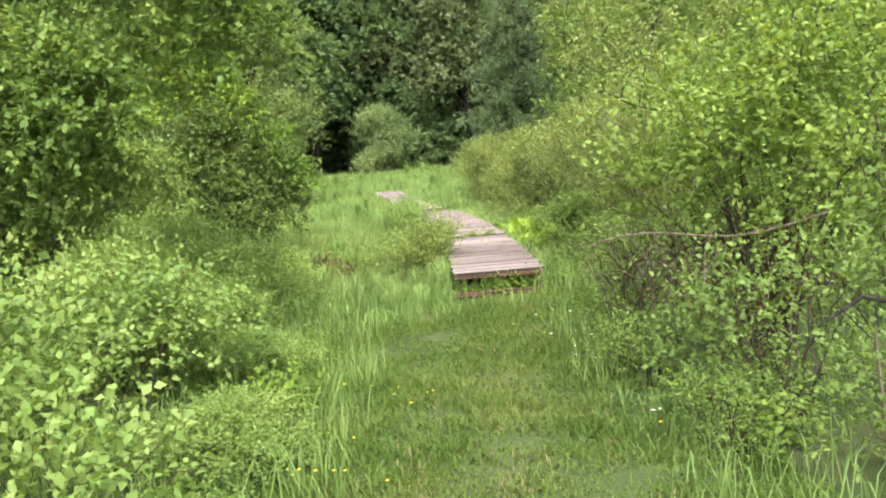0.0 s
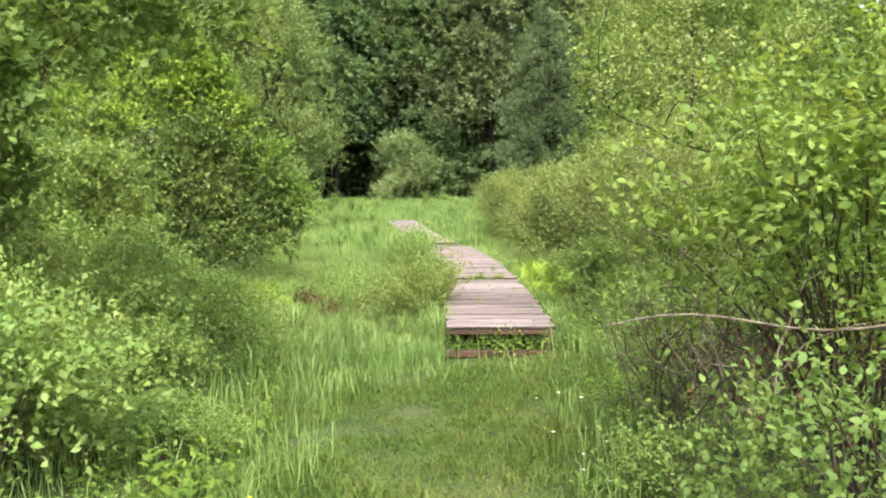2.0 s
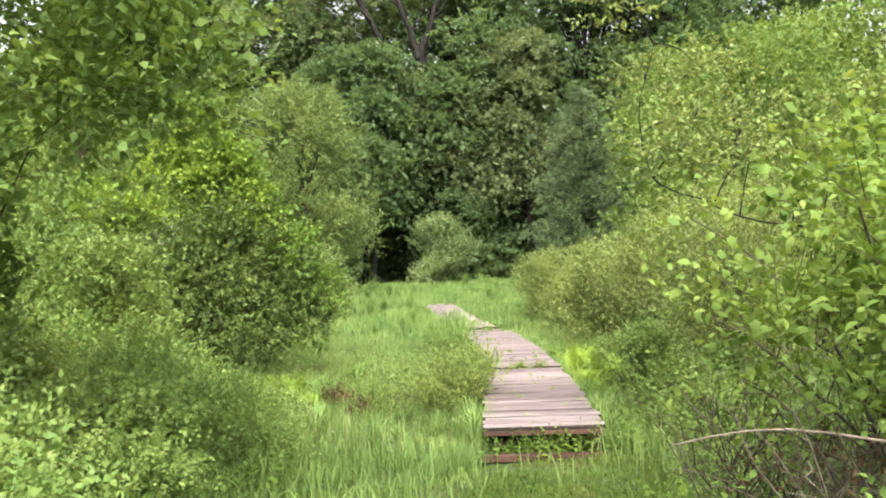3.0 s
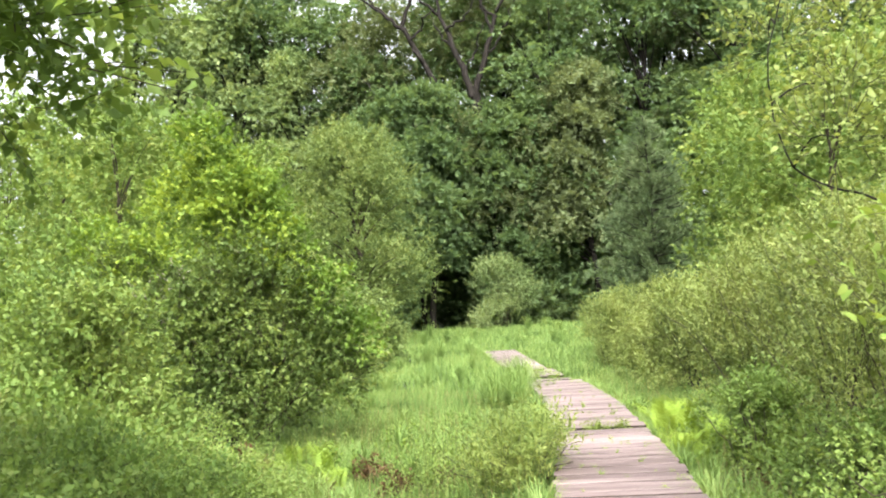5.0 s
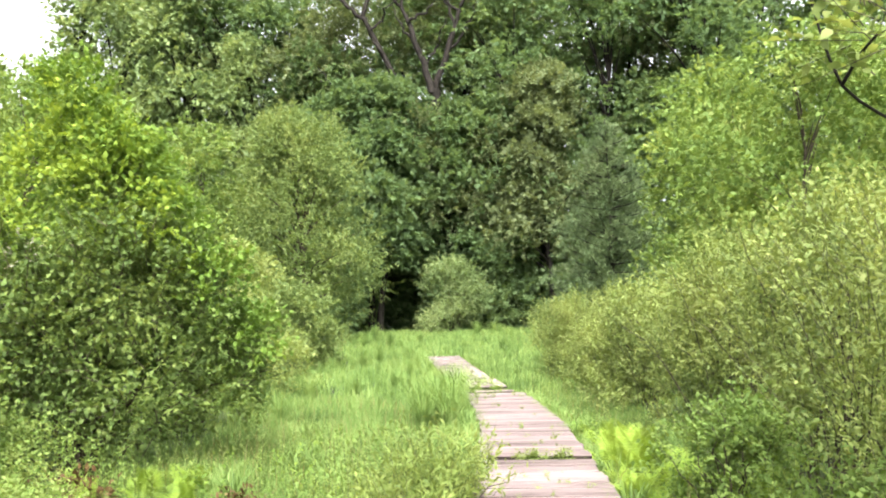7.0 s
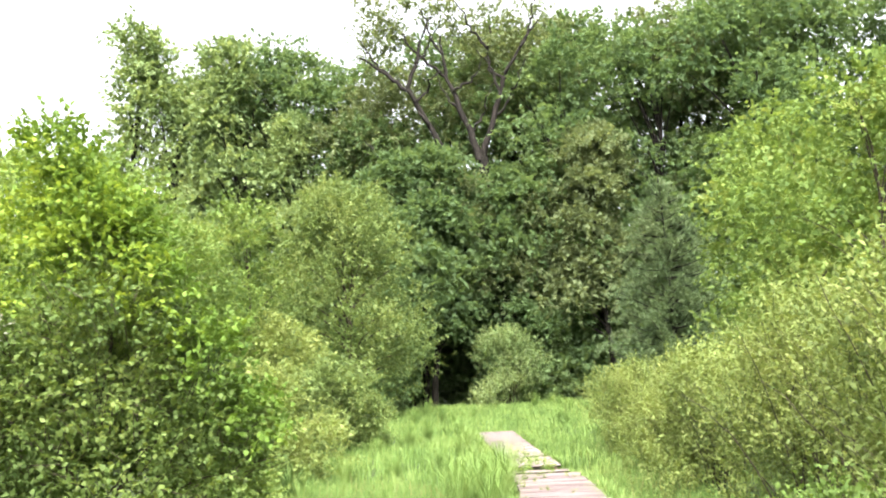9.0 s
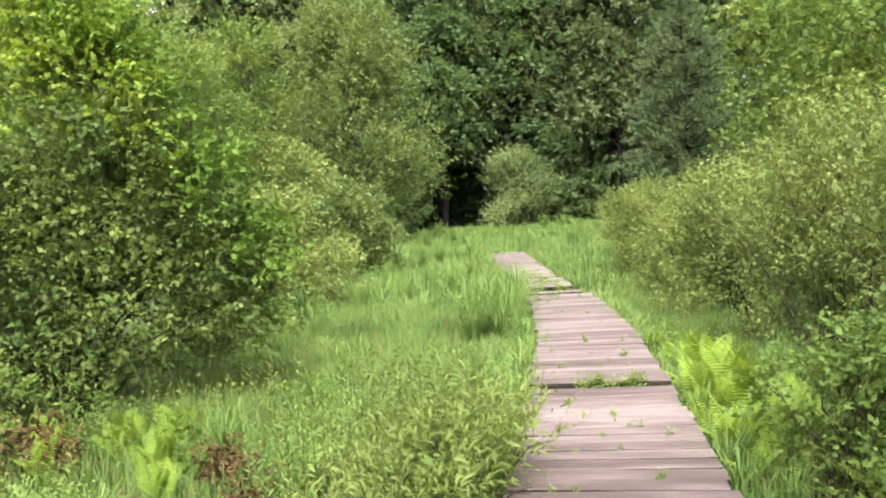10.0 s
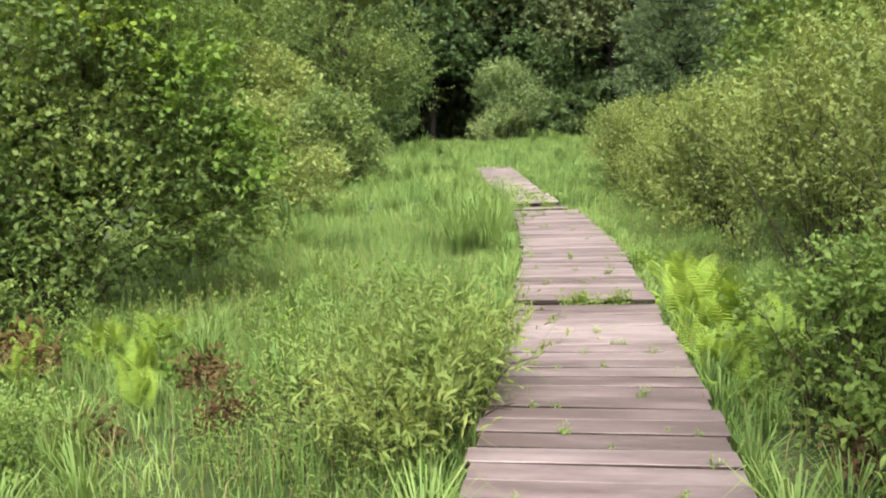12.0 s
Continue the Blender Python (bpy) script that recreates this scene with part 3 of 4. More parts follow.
mid = tree("young_tree", -14.5, 33, 10, 7.5, M_BRIGHT, "mid-green young tree behind the thicket", seed=23, n=1700, k=9, length=0.7, leaf=0.18, low=0.02, clumps=28, trunk_r=0.07, size=0.42, bark=M_TWIG, group="young meadow trees")
for q, (x, y, s) in enumerate(((-12.0, 22, 0.72), (-17, 24, 0.9), (-13.4, 18, 0.9), (-18.6, 20, 0.85), (-21, 36, 1.2), (-26, 33, 1.35), (-20.5, 26, 1.1), (-15.5, 12.5, 0.85), (6.0, 20, 0.86), (10.8, 22, 1.0), (9, 32, 1.05), (14, 31, 1.2), (6.0, 13.6, 0.76), (10.0, 14.5, 0.85), (6.6, 7.4, 0.5), (7.4, 2.6, 0.8), (11.5, 9.0, 1.1))):
    copy_thing(mid, at_pose(x, y, 67 * q + 25, s))

# ---- meadow bushes beside the boardwalk ----
LOBES = [((x * 1.28, y * 1.28, z * 1.28), (r * 1.08, r * 1.08, r * 1.15)) for x, y, z, r in (
    (-0.1, 0, 3.55, 0.40), (0.0, 0.1, 3.1, 0.5), (0.3, 0.1, 2.7, 0.65), (-0.5, 0.2, 2.8, 0.5), (-1.4, 0.1, 2.45, 0.36), (-1.0, 0.0, 2.0, 0.6), (0.45, 0, 1.8, 0.9),
    (-0.35, -0.2, 1.4, 0.85), (1.0, 0.2, 1.3, 0.6), (1.3, 0.2, 0.85, 0.45), (0.65, -0.2, 0.85, 0.7), (-0.85, -0.1, 0.9, 0.7), (0.1, 0.7, 1.6, 0.8), (0.2, 0.6, 2.6, 0.5))]
vine = shrub("vine_covered_tree", -5.25, 5.5, 2.7, 2.6, 2.3, M_VINE_SHADE, "small tree smothered in bright green climbing vines", "tree", seed=41, n=4800, k=9, length=0.32, leaf=0.068, width=0.33, clumps=5, low=0.05, taper=0.55, stem=0.03, up=0.2, extra=LOBES[5:])
# Upper and outer lobes get brighter leaves: light from above painted into the colour.
rng = np.random.default_rng(48)
lit_rim = LOBES[:5] + [((x * 1.28, y * 1.28, z * 1.28), (r * 1.1, r * 1.1, r * 1.15)) for x, y, z, r in ((0.75, 0, 2.3, 0.4), (1.2, 0.1, 1.75, 0.4), (1.55, 0.2, 1.25, 0.35), (0.45, 0.1, 2.9, 0.35), (-1.2, 0, 2.1, 0.35), (-0.6, -0.3, 2.3, 0.3))]
lv, _ = shoots(rng, lit_rim, 1700, 9, 0.28, 0.072, 0.34)
mesh_object("lit_vine_curtain", *lv, M_VINE, vine, label="curtain of climbing vine leaves with top light painted in")
lv, _ = shoots(rng, [((-0.64, -0.8, 2.2), (0.45, 0.25, 0.38)), ((-0.26, -0.85, 2.55), (0.25, 0.25, 0.25))], 34, 9, 0.16, 0.022, 0.4)
mesh_object("blossom", *lv, M_BLOOM, vine, label="faded greyish blossom spikes")
shrub("alder_bush", -5.75, 10.0, 2.8, 3.2, 2.3, M_BRIGHT, "leafy bush sloping down to the meadow grass", "bush", seed=42, n=1700, k=9, length=0.3, leaf=0.08, clumps=16, low=0.03)
shrub("alder_bush", -6.5, 15.4, 3.4, 4.6, 2.4, M_WILLOW, "yellowish-green low bush at the meadow's edge", "bush", seed=43, n=1500, k=9, length=0.35, leaf=0.1, clumps=16, low=0.03)
shrub("alder_bush", -7.3, 22.5, 4.0, 6, 2.6, M_CRAB, "grey-green low bush in the meadow", "bush", seed=44, n=1500, k=9, length=0.4, leaf=0.12, clumps=16, low=0.03)
shrub("alder_bush", -10, 25, 5, 6, 4.2, M_WILLOW, "broad green bush near the round tree", "bush", seed=45, n=1400, k=9, length=0.5, leaf=0.15, clumps=18, low=0.03)
HANG = [((x, y, z), (r, r, r * 0.8)) for x, y, z, r in ((2.4, -0.4, 2.9, 0.4), (1.9, -0.3, 3.0, 0.5), (2.1, 0.2, 3.5, 0.5), (1.4, 0.8, 3.2, 0.6), (1.1, -0.6, 2.5, 0.5), (2.4, -0.9, 3.6, 0.45), (1.7, -0.8, 4.0, 0.6), (0.9, 0.2, 3.4, 0.6))]
shrub("broadleaf_bush", -4.6, -2.9, 2.2, 2.6, 4.8, M_HEDGE, "tall dark leafy bush overhanging the way", "bush", seed=46, n=5000, k=9, length=0.38, leaf=0.07, stems=0.08, size=0.5, width=0.34, clumps=22, low=0.3, taper=0.05, stem=0.014, extra=HANG)
alder = shrub("alder_bush", -5.4, 2.2, 2.4, 2.4, 2.2, M_BRIGHT, "light green bush beside the vine-covered tree", "bush", seed=47, n=1700, k=9, length=0.3, leaf=0.07, clumps=16, low=0.03, group="light bushes of the thicket")
for q, (x, y, s, t) in enumerate(((-7.0, 3.9, 1.15, 1.0), (-8.4, 7.6, 1.4, 1.15), (-5.2, 0.0, 0.85, 0.75))):
    copy_thing(alder, at_pose(x, y, 59 * q + 15, s, t))

WIL = "willow thicket along the boardwalk"
willow = shrub("willow_shrub", 2.75, 4.2, 2.9, 2.9, 2.7, M_WILLOW, "yellow-green willow shrub with thin brown stems", "willow", seed=51, n=1700, k=11, length=0.5, leaf=0.066, width=0.22, clumps=13, low=0.06, taper=0.55, stem=0.014, rise=1.1, group=WIL, wands=15, size=0.42)
for q, (x, y, s, t) in enumerate(((2.6, 7.6, 1.0, 0.95), (4.8, 6.4, 1.15, 0.95))):
    copy_thing(willow, at_pose(x, y, 83 * q + 35, s, t))
sallow = shrub("willow_shrub", 2.1, 11.2, 2.5, 3.0, 2.1, M_WILLOW, "yellow-green willow shrub leaning towards the boardwalk", "willow", seed=52, n=1250, k=11, length=0.52, leaf=0.078, width=0.22, clumps=12, low=0.02, taper=0.6, stem=0.014, rise=1.1, group=WIL, wands=10, size=0.42)
for q, (x, y, s, t) in enumerate(((1.6, 14.5, 0.85, 0.8), (0.95, 18.5, 0.85, 1.0), (1.6, 22, 1.1, 0.85), (4.2, 10.3, 1.2, 0.95), (4.4, 14.5, 1.2, 0.95), (4.6, 18.5, 1.2, 1.0), (3.2, 25, 1.1, 0.9))):
    copy_thing(sallow, at_pose(x, y, 83 * q + 35, s, t))
shrub("leafy_shrub", 3.4, -1.4, 2.6, 2.6, 3.6, M_HEDGE, "bright green leafy shrub overhanging the grass lane", "shrub", seed=61, n=2800, k=9, length=0.36, leaf=0.05, width=0.34, clumps=22, low=0.1, taper=0.1, stem=0.03, fine=True, wands=8)
CROWN = [((x, y, z), (r, r, r * 0.75)) for x, y, z, r in ((-0.85, -0.75, 1.95, 0.32), (-0.5, -0.85, 1.6, 0.38), (-0.1, -0.8, 2.1, 0.42), (0.3, -0.9, 1.55, 0.45), (0.1, -0.5, 2.35, 0.4), (0.7, -0.6, 2.2, 0.5), (-0.95, -0.2, 1.5, 0.3), (-1.05, 1.05, 2.05, 0.14), (-1.05, 0.95, 1.5, 0.16))]
shrub("leafy_shrub", 1.8, -4.1, 2.0, 2.0, 2.2, M_YOUNG, "lime green young shrub over a dead tangle", "shrub", seed=62, n=1250, k=9, length=0.36, leaf=0.052, width=0.33, clumps=9, low=0.5, taper=0.1, stem=0.012, fine=True, extra=CROWN, wands=14)
shrub("willow_shrub", 2.2, 1.0, 1.7, 2.3, 2.2, M_WILLOW, "yellow-green willow shrub beside the boardwalk's end", "willow", seed=63, n=1100, k=11, length=0.55, leaf=0.05, width=0.2, clumps=14, low=0.03, taper=0.3, rise=1.4, group=WIL, wands=10)

# low brambles at both sides of the lane
BR = "bramble mounds along the lane"
bramble = shrub("bramble", -3.1, -4.6, 2.2, 2.4, 1.05, M_BRAMBLE, "low tangled bramble mound with fresh green leaves", "bramble", seed=71, n=1350, k=8, length=0.3, leaf=0.047, width=0.36, clumps=16, low=0.05, taper=0.2, stem=0.006, rise=0.5, group=BR)
for q, (x, y, s, t) in enumerate(((-4.8, -3.0, 1.2, 1.2), (-2.95, -6.9, 1.0, 1.15), (-2.8, -8.6, 0.8, 0.85), (-2.15, -5.7, 0.5, 0.8), (-2.35, -3.6, 0.45, 0.8), (-1.9, -7.2, 0.4, 0.8), (-4.9, 3.2, 0.8, 1.1), (-3.5, 1.6, 0.6, 0.95), (-6.4, 3.9, 1.0, 1.4), (-4.9, -6.0, 1.2, 1.2), (-3.4, -2.0, 0.95, 0.95), (-4.1, 0.6, 0.95, 1.0), (-5.6, 1.5, 1.1, 1.1), (-3.0, -0.4, 0.7, 1.05), (-3.7, -0.9, 0.8, 1.35), (-2.9, -2.6, 0.6, 1.05), (-3.4, -3.6, 0.8, 1.3))):
    copy_thing(bramble, at_pose(x, y, 71 * q + 20, s, t))
rose = shrub("wild_rose", 1.3, -5.5, 1.7, 1.6, 1.05, M_HEDGE, "open wild rose bush with dark stems beside the lane", "rose bush", seed=72, n=400, k=8, length=0.3, leaf=0.043, width=0.3, fine=True, clumps=12, low=0.1, taper=0.2, stem=0.006, rise=0.6, group="wild roses along the lane", wands=9)
for q, (x, y, s, t) in enumerate(((0.75, -4.5, 0.6, 0.85), (2.7, -5.6, 1.2, 1.15), (3.4, -3.4, 1.4, 1.5), (1.55, -6.9, 0.85, 0.85), (1.45, -1.0, 0.85, 0.95), (2.4, -2.3, 1.1, 1.1), (2.4, -7.8, 1.0, 0.9), (1.0, -2.9, 0.65, 0.85), (0.75, -6.0, 0.55, 0.75))):
    copy_thing(rose, at_pose(x, y, 71 * q + 20, s, t))
shrub("dogwood_bush", 1.38, 2.7, 1.25, 2.3, 0.95, M_HEDGE, "dark leafy undergrowth with dead twigs beside the boardwalk", "bush", seed=73, n=1050, k=9, length=0.26, leaf=0.046, width=0.3, clumps=12, low=0.08, taper=0.2, stem=0.006, wands=14)
shrub("dogwood_bush", 1.6, 0.6, 1.3, 1.9, 0.8, M_HEDGE, "dark leafy undergrowth under the willow", "bush", seed=74, n=900, k=9, length=0.26, leaf=0.046, width=0.3, clumps=10, low=0.08, taper=0.2, stem=0.006, wands=8)

shrub("sallow_bush", -0.95, 2.4, 1.5, 1.9, 0.62, M_SALLOW, "low bushy sallow leaning over the boardwalk's edge", "bush", seed=81, n=680, k=12, length=0.4, leaf=0.062, width=0.12, clumps=12, low=0.1, taper=0.2, stem=0.005, rise=1.5, fine=True, wands=16)

# ---- grass ----
def spread(seed, n, x0, x1, y0, y1, keep):
    rng = np.random.default_rng(seed)
    x, y = rng.uniform(x0, x1, n), rng.uniform(y0, y1, n)
    q = keep(x, y)
    return x[q], y[q]


def off_deck(x, y):
    c, _ = deck_mid(y)
    return (y < -0.2) | (y > 25.6) | (np.abs(x - c) > 0.6)


def tall_grass(x, y):
    """Long grass by the boardwalk, thinning out over the trodden lane."""
    share = np.maximum(np.clip((y + 1.9) / 2.0, 0, 1), np.maximum(np.clip((-1.2 - x) / 0.8, 0, 0.25), np.clip((x - 0.1) / 1.5, 0, 0.2)))
    chance = (np.sin(x * 127.1 + y * 311.7) * 43758.5) % 1.0
    share = share * np.where((y < -0.1) & (y > -2.2), np.clip((np.abs(x - 0.05) - 0.45) / 0.7, 0.1, 1), 1)
    share = share * np.where((x < -1.4) & (y > 0.0) & (y < 3.0), 0.4, 1)
    return off_deck(x, y) & ((x < np.where(y > 1.4, 0.8, 1.1)) | (y > 6)) & (chance < share)


x, y = spread(1, 74000, -2.6, 1.0, -9.4, 0.2, off_deck)
blades("lane_grass", x, y, 0.085, 0.0055, M_LANE, "short green grass of the trodden lane", 1.5, 1)
x, y = spread(2, 138000, -4.8, 2.0, -8, 14, tall_grass)
blades("meadow_grass", x, y, 0.33, 0.0045, M_GRASS, "long lush meadow grass beside the boardwalk", 0.8, 2)
x, y = spread(3, 62000, -9, 3.5, 13.5, 48, off_deck)
blades("far_meadow_grass", x, y, 0.34, 0.013, M_GRASS, "tall bright grass of the far meadow", 0.7, 3)
x, y = spread(4, 36000, -8, 6, -11, 14, lambda x, y: (x < -2.2) | ((x > 1.2) & ((y > 0) | (np.sin(x * 91 + y * 57) > -0.25))))
blades("verge_grass", x, y, 0.32, 0.006, M_GRASS, "rank grass under the brambles", 0.8, 4)
x, y = spread(5, 3600, -4.4, 1.4, 0.0, 13, off_deck)
blades("straw_stalks", x, y, 0.42, 0.0035, M_STRAW, "scattered pale straw stalks in the meadow", 0.8, 5)
x, y = spread(6, 2600, -1.1, 0.3, -8, -0.3, off_deck)
blades("lane_straw", x, y, 0.07, 0.004, M_STRAW, "worn yellowish stalks in the trodden lane", 1.5, 6)

# ---- herbs, ferns and small things ----
def herb(name, seed, label, category, mat, stems=12, h=0.7, reach=0.28, leaves=16, leaf=0.075, width=0.16, stem_r=0.0025, fine=True, group=""):
    """A clump of upright stems, each with its leaves in turns round it."""
    rng = np.random.default_rng(seed)
    root = tagged(new(name), label, category, group)
    Ps, Ds, Ls, rods = [], [], [], []
    for q in range(stems):
        a, r = rng.uniform(0, 6.28), reach * math.sqrt(rng.random())
        b = np.array([math.cos(a) * r, math.sin(a) * r, -0.02])
        H = h * rng.uniform(0.6, 1.15)
        tip = b + np.array([math.cos(a) * r * 0.5 + rng.normal() * 0.04, math.sin(a) * r * 0.5 + rng.normal() * 0.04, H])
        s = np.linspace(0, 1, 5)[:, None]
        rods.append(tube(b + (tip - b) * s, stem_r * (1.1 - 0.7 * s[:, 0]), 3))
        t = np.linspace(0.15, 1, leaves)
        turn = np.arange(leaves) * 2.4 + rng.uniform(0, 6)
        out = np.stack([np.cos(turn), np.sin(turn), 0.35 + 0.5 * t], 1)
        Ps.append(b + (tip - b) * t[:, None])
        Ds.append(unit(out + rng.normal(size=out.shape) * 0.15))
        Ls.append(leaf * (1.15 - 0.6 * t ** 2) * rng.uniform(0.8, 1.2, leaves))
    P, D, L = np.concatenate(Ps), np.concatenate(Ds), np.concatenate(Ls)
    N = unit(np.array([0, 0, 1.0]) + rng.normal(size=P.shape) * 0.25)
    mesh_object("foliage", *leaf_mesh(P, D, N, L, width, 0.06, 0.2, fine), mat, root)
    tagged(mesh_object("stalk", *joined(rods), M_STALK, root), kind="stuff")
    return root


def fern(seed, x, y, size, label="yellow-green fern with arching fronds beside the planks", fronds=8):
    rng = np.random.default_rng(seed)
    root = tagged(new("fern"), label, "fern", "ferns along the boardwalk")
    root.matrix_world = at_pose(x, y, rng.uniform(0, 360), size)
    n = 22
    s = np.linspace(0.08, 1, n)
    mid_line = np.stack([s * 0.42, np.zeros(n), 0.5 * s - 0.26 * s ** 2.2], 1)
    wide = 0.135 * np.sin(np.pi * np.clip(s * 0.82 + 0.16, 0, 1)) + 0.01
    P = np.concatenate([mid_line, mid_line])
    D = np.concatenate([np.tile((0.45, 1, -0.08), (n, 1)), np.tile((0.45, -1, -0.08), (n, 1))])
    V, F = leaf_mesh(P, unit(D), np.tile((0, 0, 1.0), (2 * n, 1)), np.concatenate([wide, wide]), 0.085, 0.02, 0.12, True)
    Vt, Ft = tube(np.concatenate([[[0, 0, 0]], mid_line]), np.linspace(0.004, 0.001, n + 1), 3)
    tri = np.concatenate([Ft[:, [0, 1, 2]], Ft[:, [0, 2, 3]]])
    V, F = joined([(V, F), (Vt, tri)])
    first = None
    for q in range(fronds):
        if first is None:
            ob = first = mesh_object("frond", V, F, M_FERN, root)
        else:
            ob = new("frond", first.data)
            ob.parent = root
        z = rng.uniform(0.8, 1.25)
        ob.matrix_basis = Matrix.LocRotScale((0, 0, 0), Euler((rng.uniform(-0.2, 0.2), rng.uniform(-1.0, -0.2), q * 6.283 / fronds + rng.uniform(-0.3, 0.3))), (z, z, z))
    return root


def sedge(seed, label="arching tuft of bright green sedge", n=90, h=0.42, mat=None):
    rng = np.random.default_rng(seed)
    a = rng.uniform(0, 6.28, n)
    out = np.stack([np.cos(a), np.sin(a), np.zeros(n)], 1)
    side = np.stack([-np.sin(a), np.cos(a), np.zeros(n)], 1)
    z = np.array([0, 0, 1.0])
    H = (h * rng.uniform(0.6, 1.2, n))[:, None]
    q = rng.uniform(0.15, 0.95, n)[:, None]
    W = 0.004
    P = out * 0.05 * rng.random(n)[:, None] - z * 0.02
    m1, m2 = P + z * H * 0.6 + out * H * q * 0.25, P + z * H * (0.95 - 0.2 * q) + out * H * q * 0.62
    tip = P + z * H * (1.05 - 0.65 * q) + out * H * q * 1.05
    V = np.stack([P - side * W, P + side * W, m1 - side * W, m1 + side * W, m2 - side * W * 0.7, m2 + side * W * 0.7, tip], 1).reshape(-1, 3)
    F = (np.arange(n)[:, None, None] * 7 + np.array([[0, 1, 2], [1, 3, 2], [2, 3, 4], [3, 5, 4], [4, 5, 6]])[None]).reshape(-1, 3)
    root = tagged(new("sedge_tuft"), label, "sedge", "sedge tufts in the meadow")
    mesh_object("leaf_spray", V, F, mat or M_GRASS, root)
    return root


def scatter(seed, n, x0, x1, y0, y1, keep=None, gap=0.25):
    rng = np.random.default_rng(seed)
    out = []
    for q in range(n * 6):
        x, y = rng.uniform(x0, x1), rng.uniform(y0, y1)
        if (keep is None or keep(x, y)) and all((x - a) ** 2 + (y - b) ** 2 > gap * gap for a, b in out):
            out.append((x, y))
            if len(out) == n:
                break
    return out


rnd = random.Random(5)


def plant_out(first, spots, s0=0.8, s1=1.2, t0=0.85, t1=1.15):
    """Puts the first plant at the first spot and copies of it at the others."""
    for q, (x, y) in enumerate(spots):
        m = at_pose(x, y, rnd.uniform(0, 360), rnd.uniform(s0, s1), rnd.uniform(t0, t1))
        if q:
            copy_thing(first, m)
        else:
            later = m
    first.matrix_basis = later


beside = lambda x, y: bool(off_deck(np.array([x]), np.array([y]))[0]) and abs(x - float(deck_mid(y)[0])) > 0.75
golden = herb("goldenrod", 91, "clump of upright goldenrod stems with narrow leaves", "herb", M_BRAMBLE, stems=12, h=0.78, leaves=18, leaf=0.085, width=0.13, group="tall herbs at the meadow's edge")
plant_out(golden, scatter(1, 36, -6.0, -3.3, -1.2, 4.8, lambda x, y: (x + 3.9) ** 2 + (y - 3.4) ** 2 > 0.35) + scatter(2, 5, -2.2, -1.4, 2.0, 5.0, beside) + scatter(3, 7, 1.35, 1.9, -1, 9) + scatter(17, 26, -4.6, -2.3, -3.2, 0.8), 0.6, 1.05)
mint = herb("broadleaf_herb", 92, "low broad-leaved herb among the meadow grass", "herb", M_VINE, stems=9, h=0.4, reach=0.2, leaves=9, leaf=0.085, width=0.27, group="low herbs in the grass")
plant_out(mint, scatter(4, 14, -4.2, -1.0, 2.6, 7, beside) + scatter(5, 14, 0.3, 1.3, -6, 8, beside) + scatter(6, 14, -2.7, -1.9, -7, -0.5), 0.6, 1.15)
sprig = herb("willow_sprig", 93, "yellowish willow sprigs rising from the meadow grass", "herb", M_SALLOW, stems=10, h=0.6, reach=0.25, leaves=20, leaf=0.06, width=0.14, stem_r=0.003, group="willow sprigs in the grass")
plant_out(sprig, scatter(7, 14, -2.0, -0.8, 1.2, 4.8, beside) + scatter(8, 14, -4.4, -1.6, 3.5, 9, beside) + [(float(deck_mid(v)[0]) + 1.0 + 0.6 * rnd.random(), v) for v in (6.2, 6.8, 7.3, 7.9, 8.4, 9.0, 9.5, 10.1, 10.7, 11.3, 12.0, 12.8, 13.5, 14.4)] + scatter(24, 26, -7.5, 3, 27, 44, beside, 0.8), 0.7, 1.2)
tuft = sedge(94)
plant_out(tuft, scatter(9, 46, -3.8, -0.85, 0.2, 9, beside) + [(float(deck_mid(v)[0]) - 0.7 - 0.1 * rnd.random(), v) for v in (4.9, 5.4, 6.0, 6.5, 7.1, 7.6, 8.2, 8.7, 9.3, 9.9, 10.6, 11.3, 12.0)] + [(float(deck_mid(v)[0]) + 0.72, v) for v in (7.7, 8.4, 9.2, 10.0, 10.9, 11.8)] + scatter(16, 46, -6, 1.5, 10, 34, beside, 0.6) + scatter(10, 9, 0.72, 1.0, -0.5, 9), 0.6, 1.15)

lush = sedge(95, "tall bright green grass clump beside the boardwalk", 170, 0.75)
plant_out(lush, scatter(21, 16, -2.1, -1.25, 9.6, 13.4, beside, 0.2) + scatter(22, 14, -6.5, -2.6, 9, 24, beside, 0.8) + scatter(23, 14, -7.5, 2.5, 28, 44, beside, 1.2), 0.8, 1.2)
copies = [(float(deck_mid(v)[0]) + side * (0.66 + 0.08 * rnd.random()), v) for side in (-1, 1) for v in [0.5 + 0.37 * q + 0.2 * rnd.random() for q in range(36)] + [14.2 + 0.75 * q for q in range(15)]]
fringe = sedge(96, "short grass tuft leaning over the plank ends", 60, 0.36)
plant_out(fringe, copies, 0.7, 1.25)
for q, (x, y, s) in enumerate(((0.82, 5.6, 0.95), (0.98, 6.3, 1.1), (0.80, 4.9, 0.95), (1.1, 5.3, 1.1), (0.95, 7.0, 0.8), (0.86, 4.2, 0.95), (0.84, 3.6, 0.85), (1.12, 4.5, 1.1), (0.9, 3.0, 0.7), (1.5, 2.55, 1.0), (1.3, 3.9, 1.0), (0.72, 7.8, 0.6))):
    fern(120 + q, x, y, s * 1.05, fronds=12)
for q, (x, y, s) in enumerate(((-3.7, 3.9, 0.9), (-3.2, 3.5, 0.7), (-4.0, 3.3, 0.8), (-2.9, 2.9, 0.6), (-4.4, 3.9, 0.95), (-3.4, 4.2, 0.8))):
    fern(140 + q, x, y, s, "light green fern at the foot of the thicket")

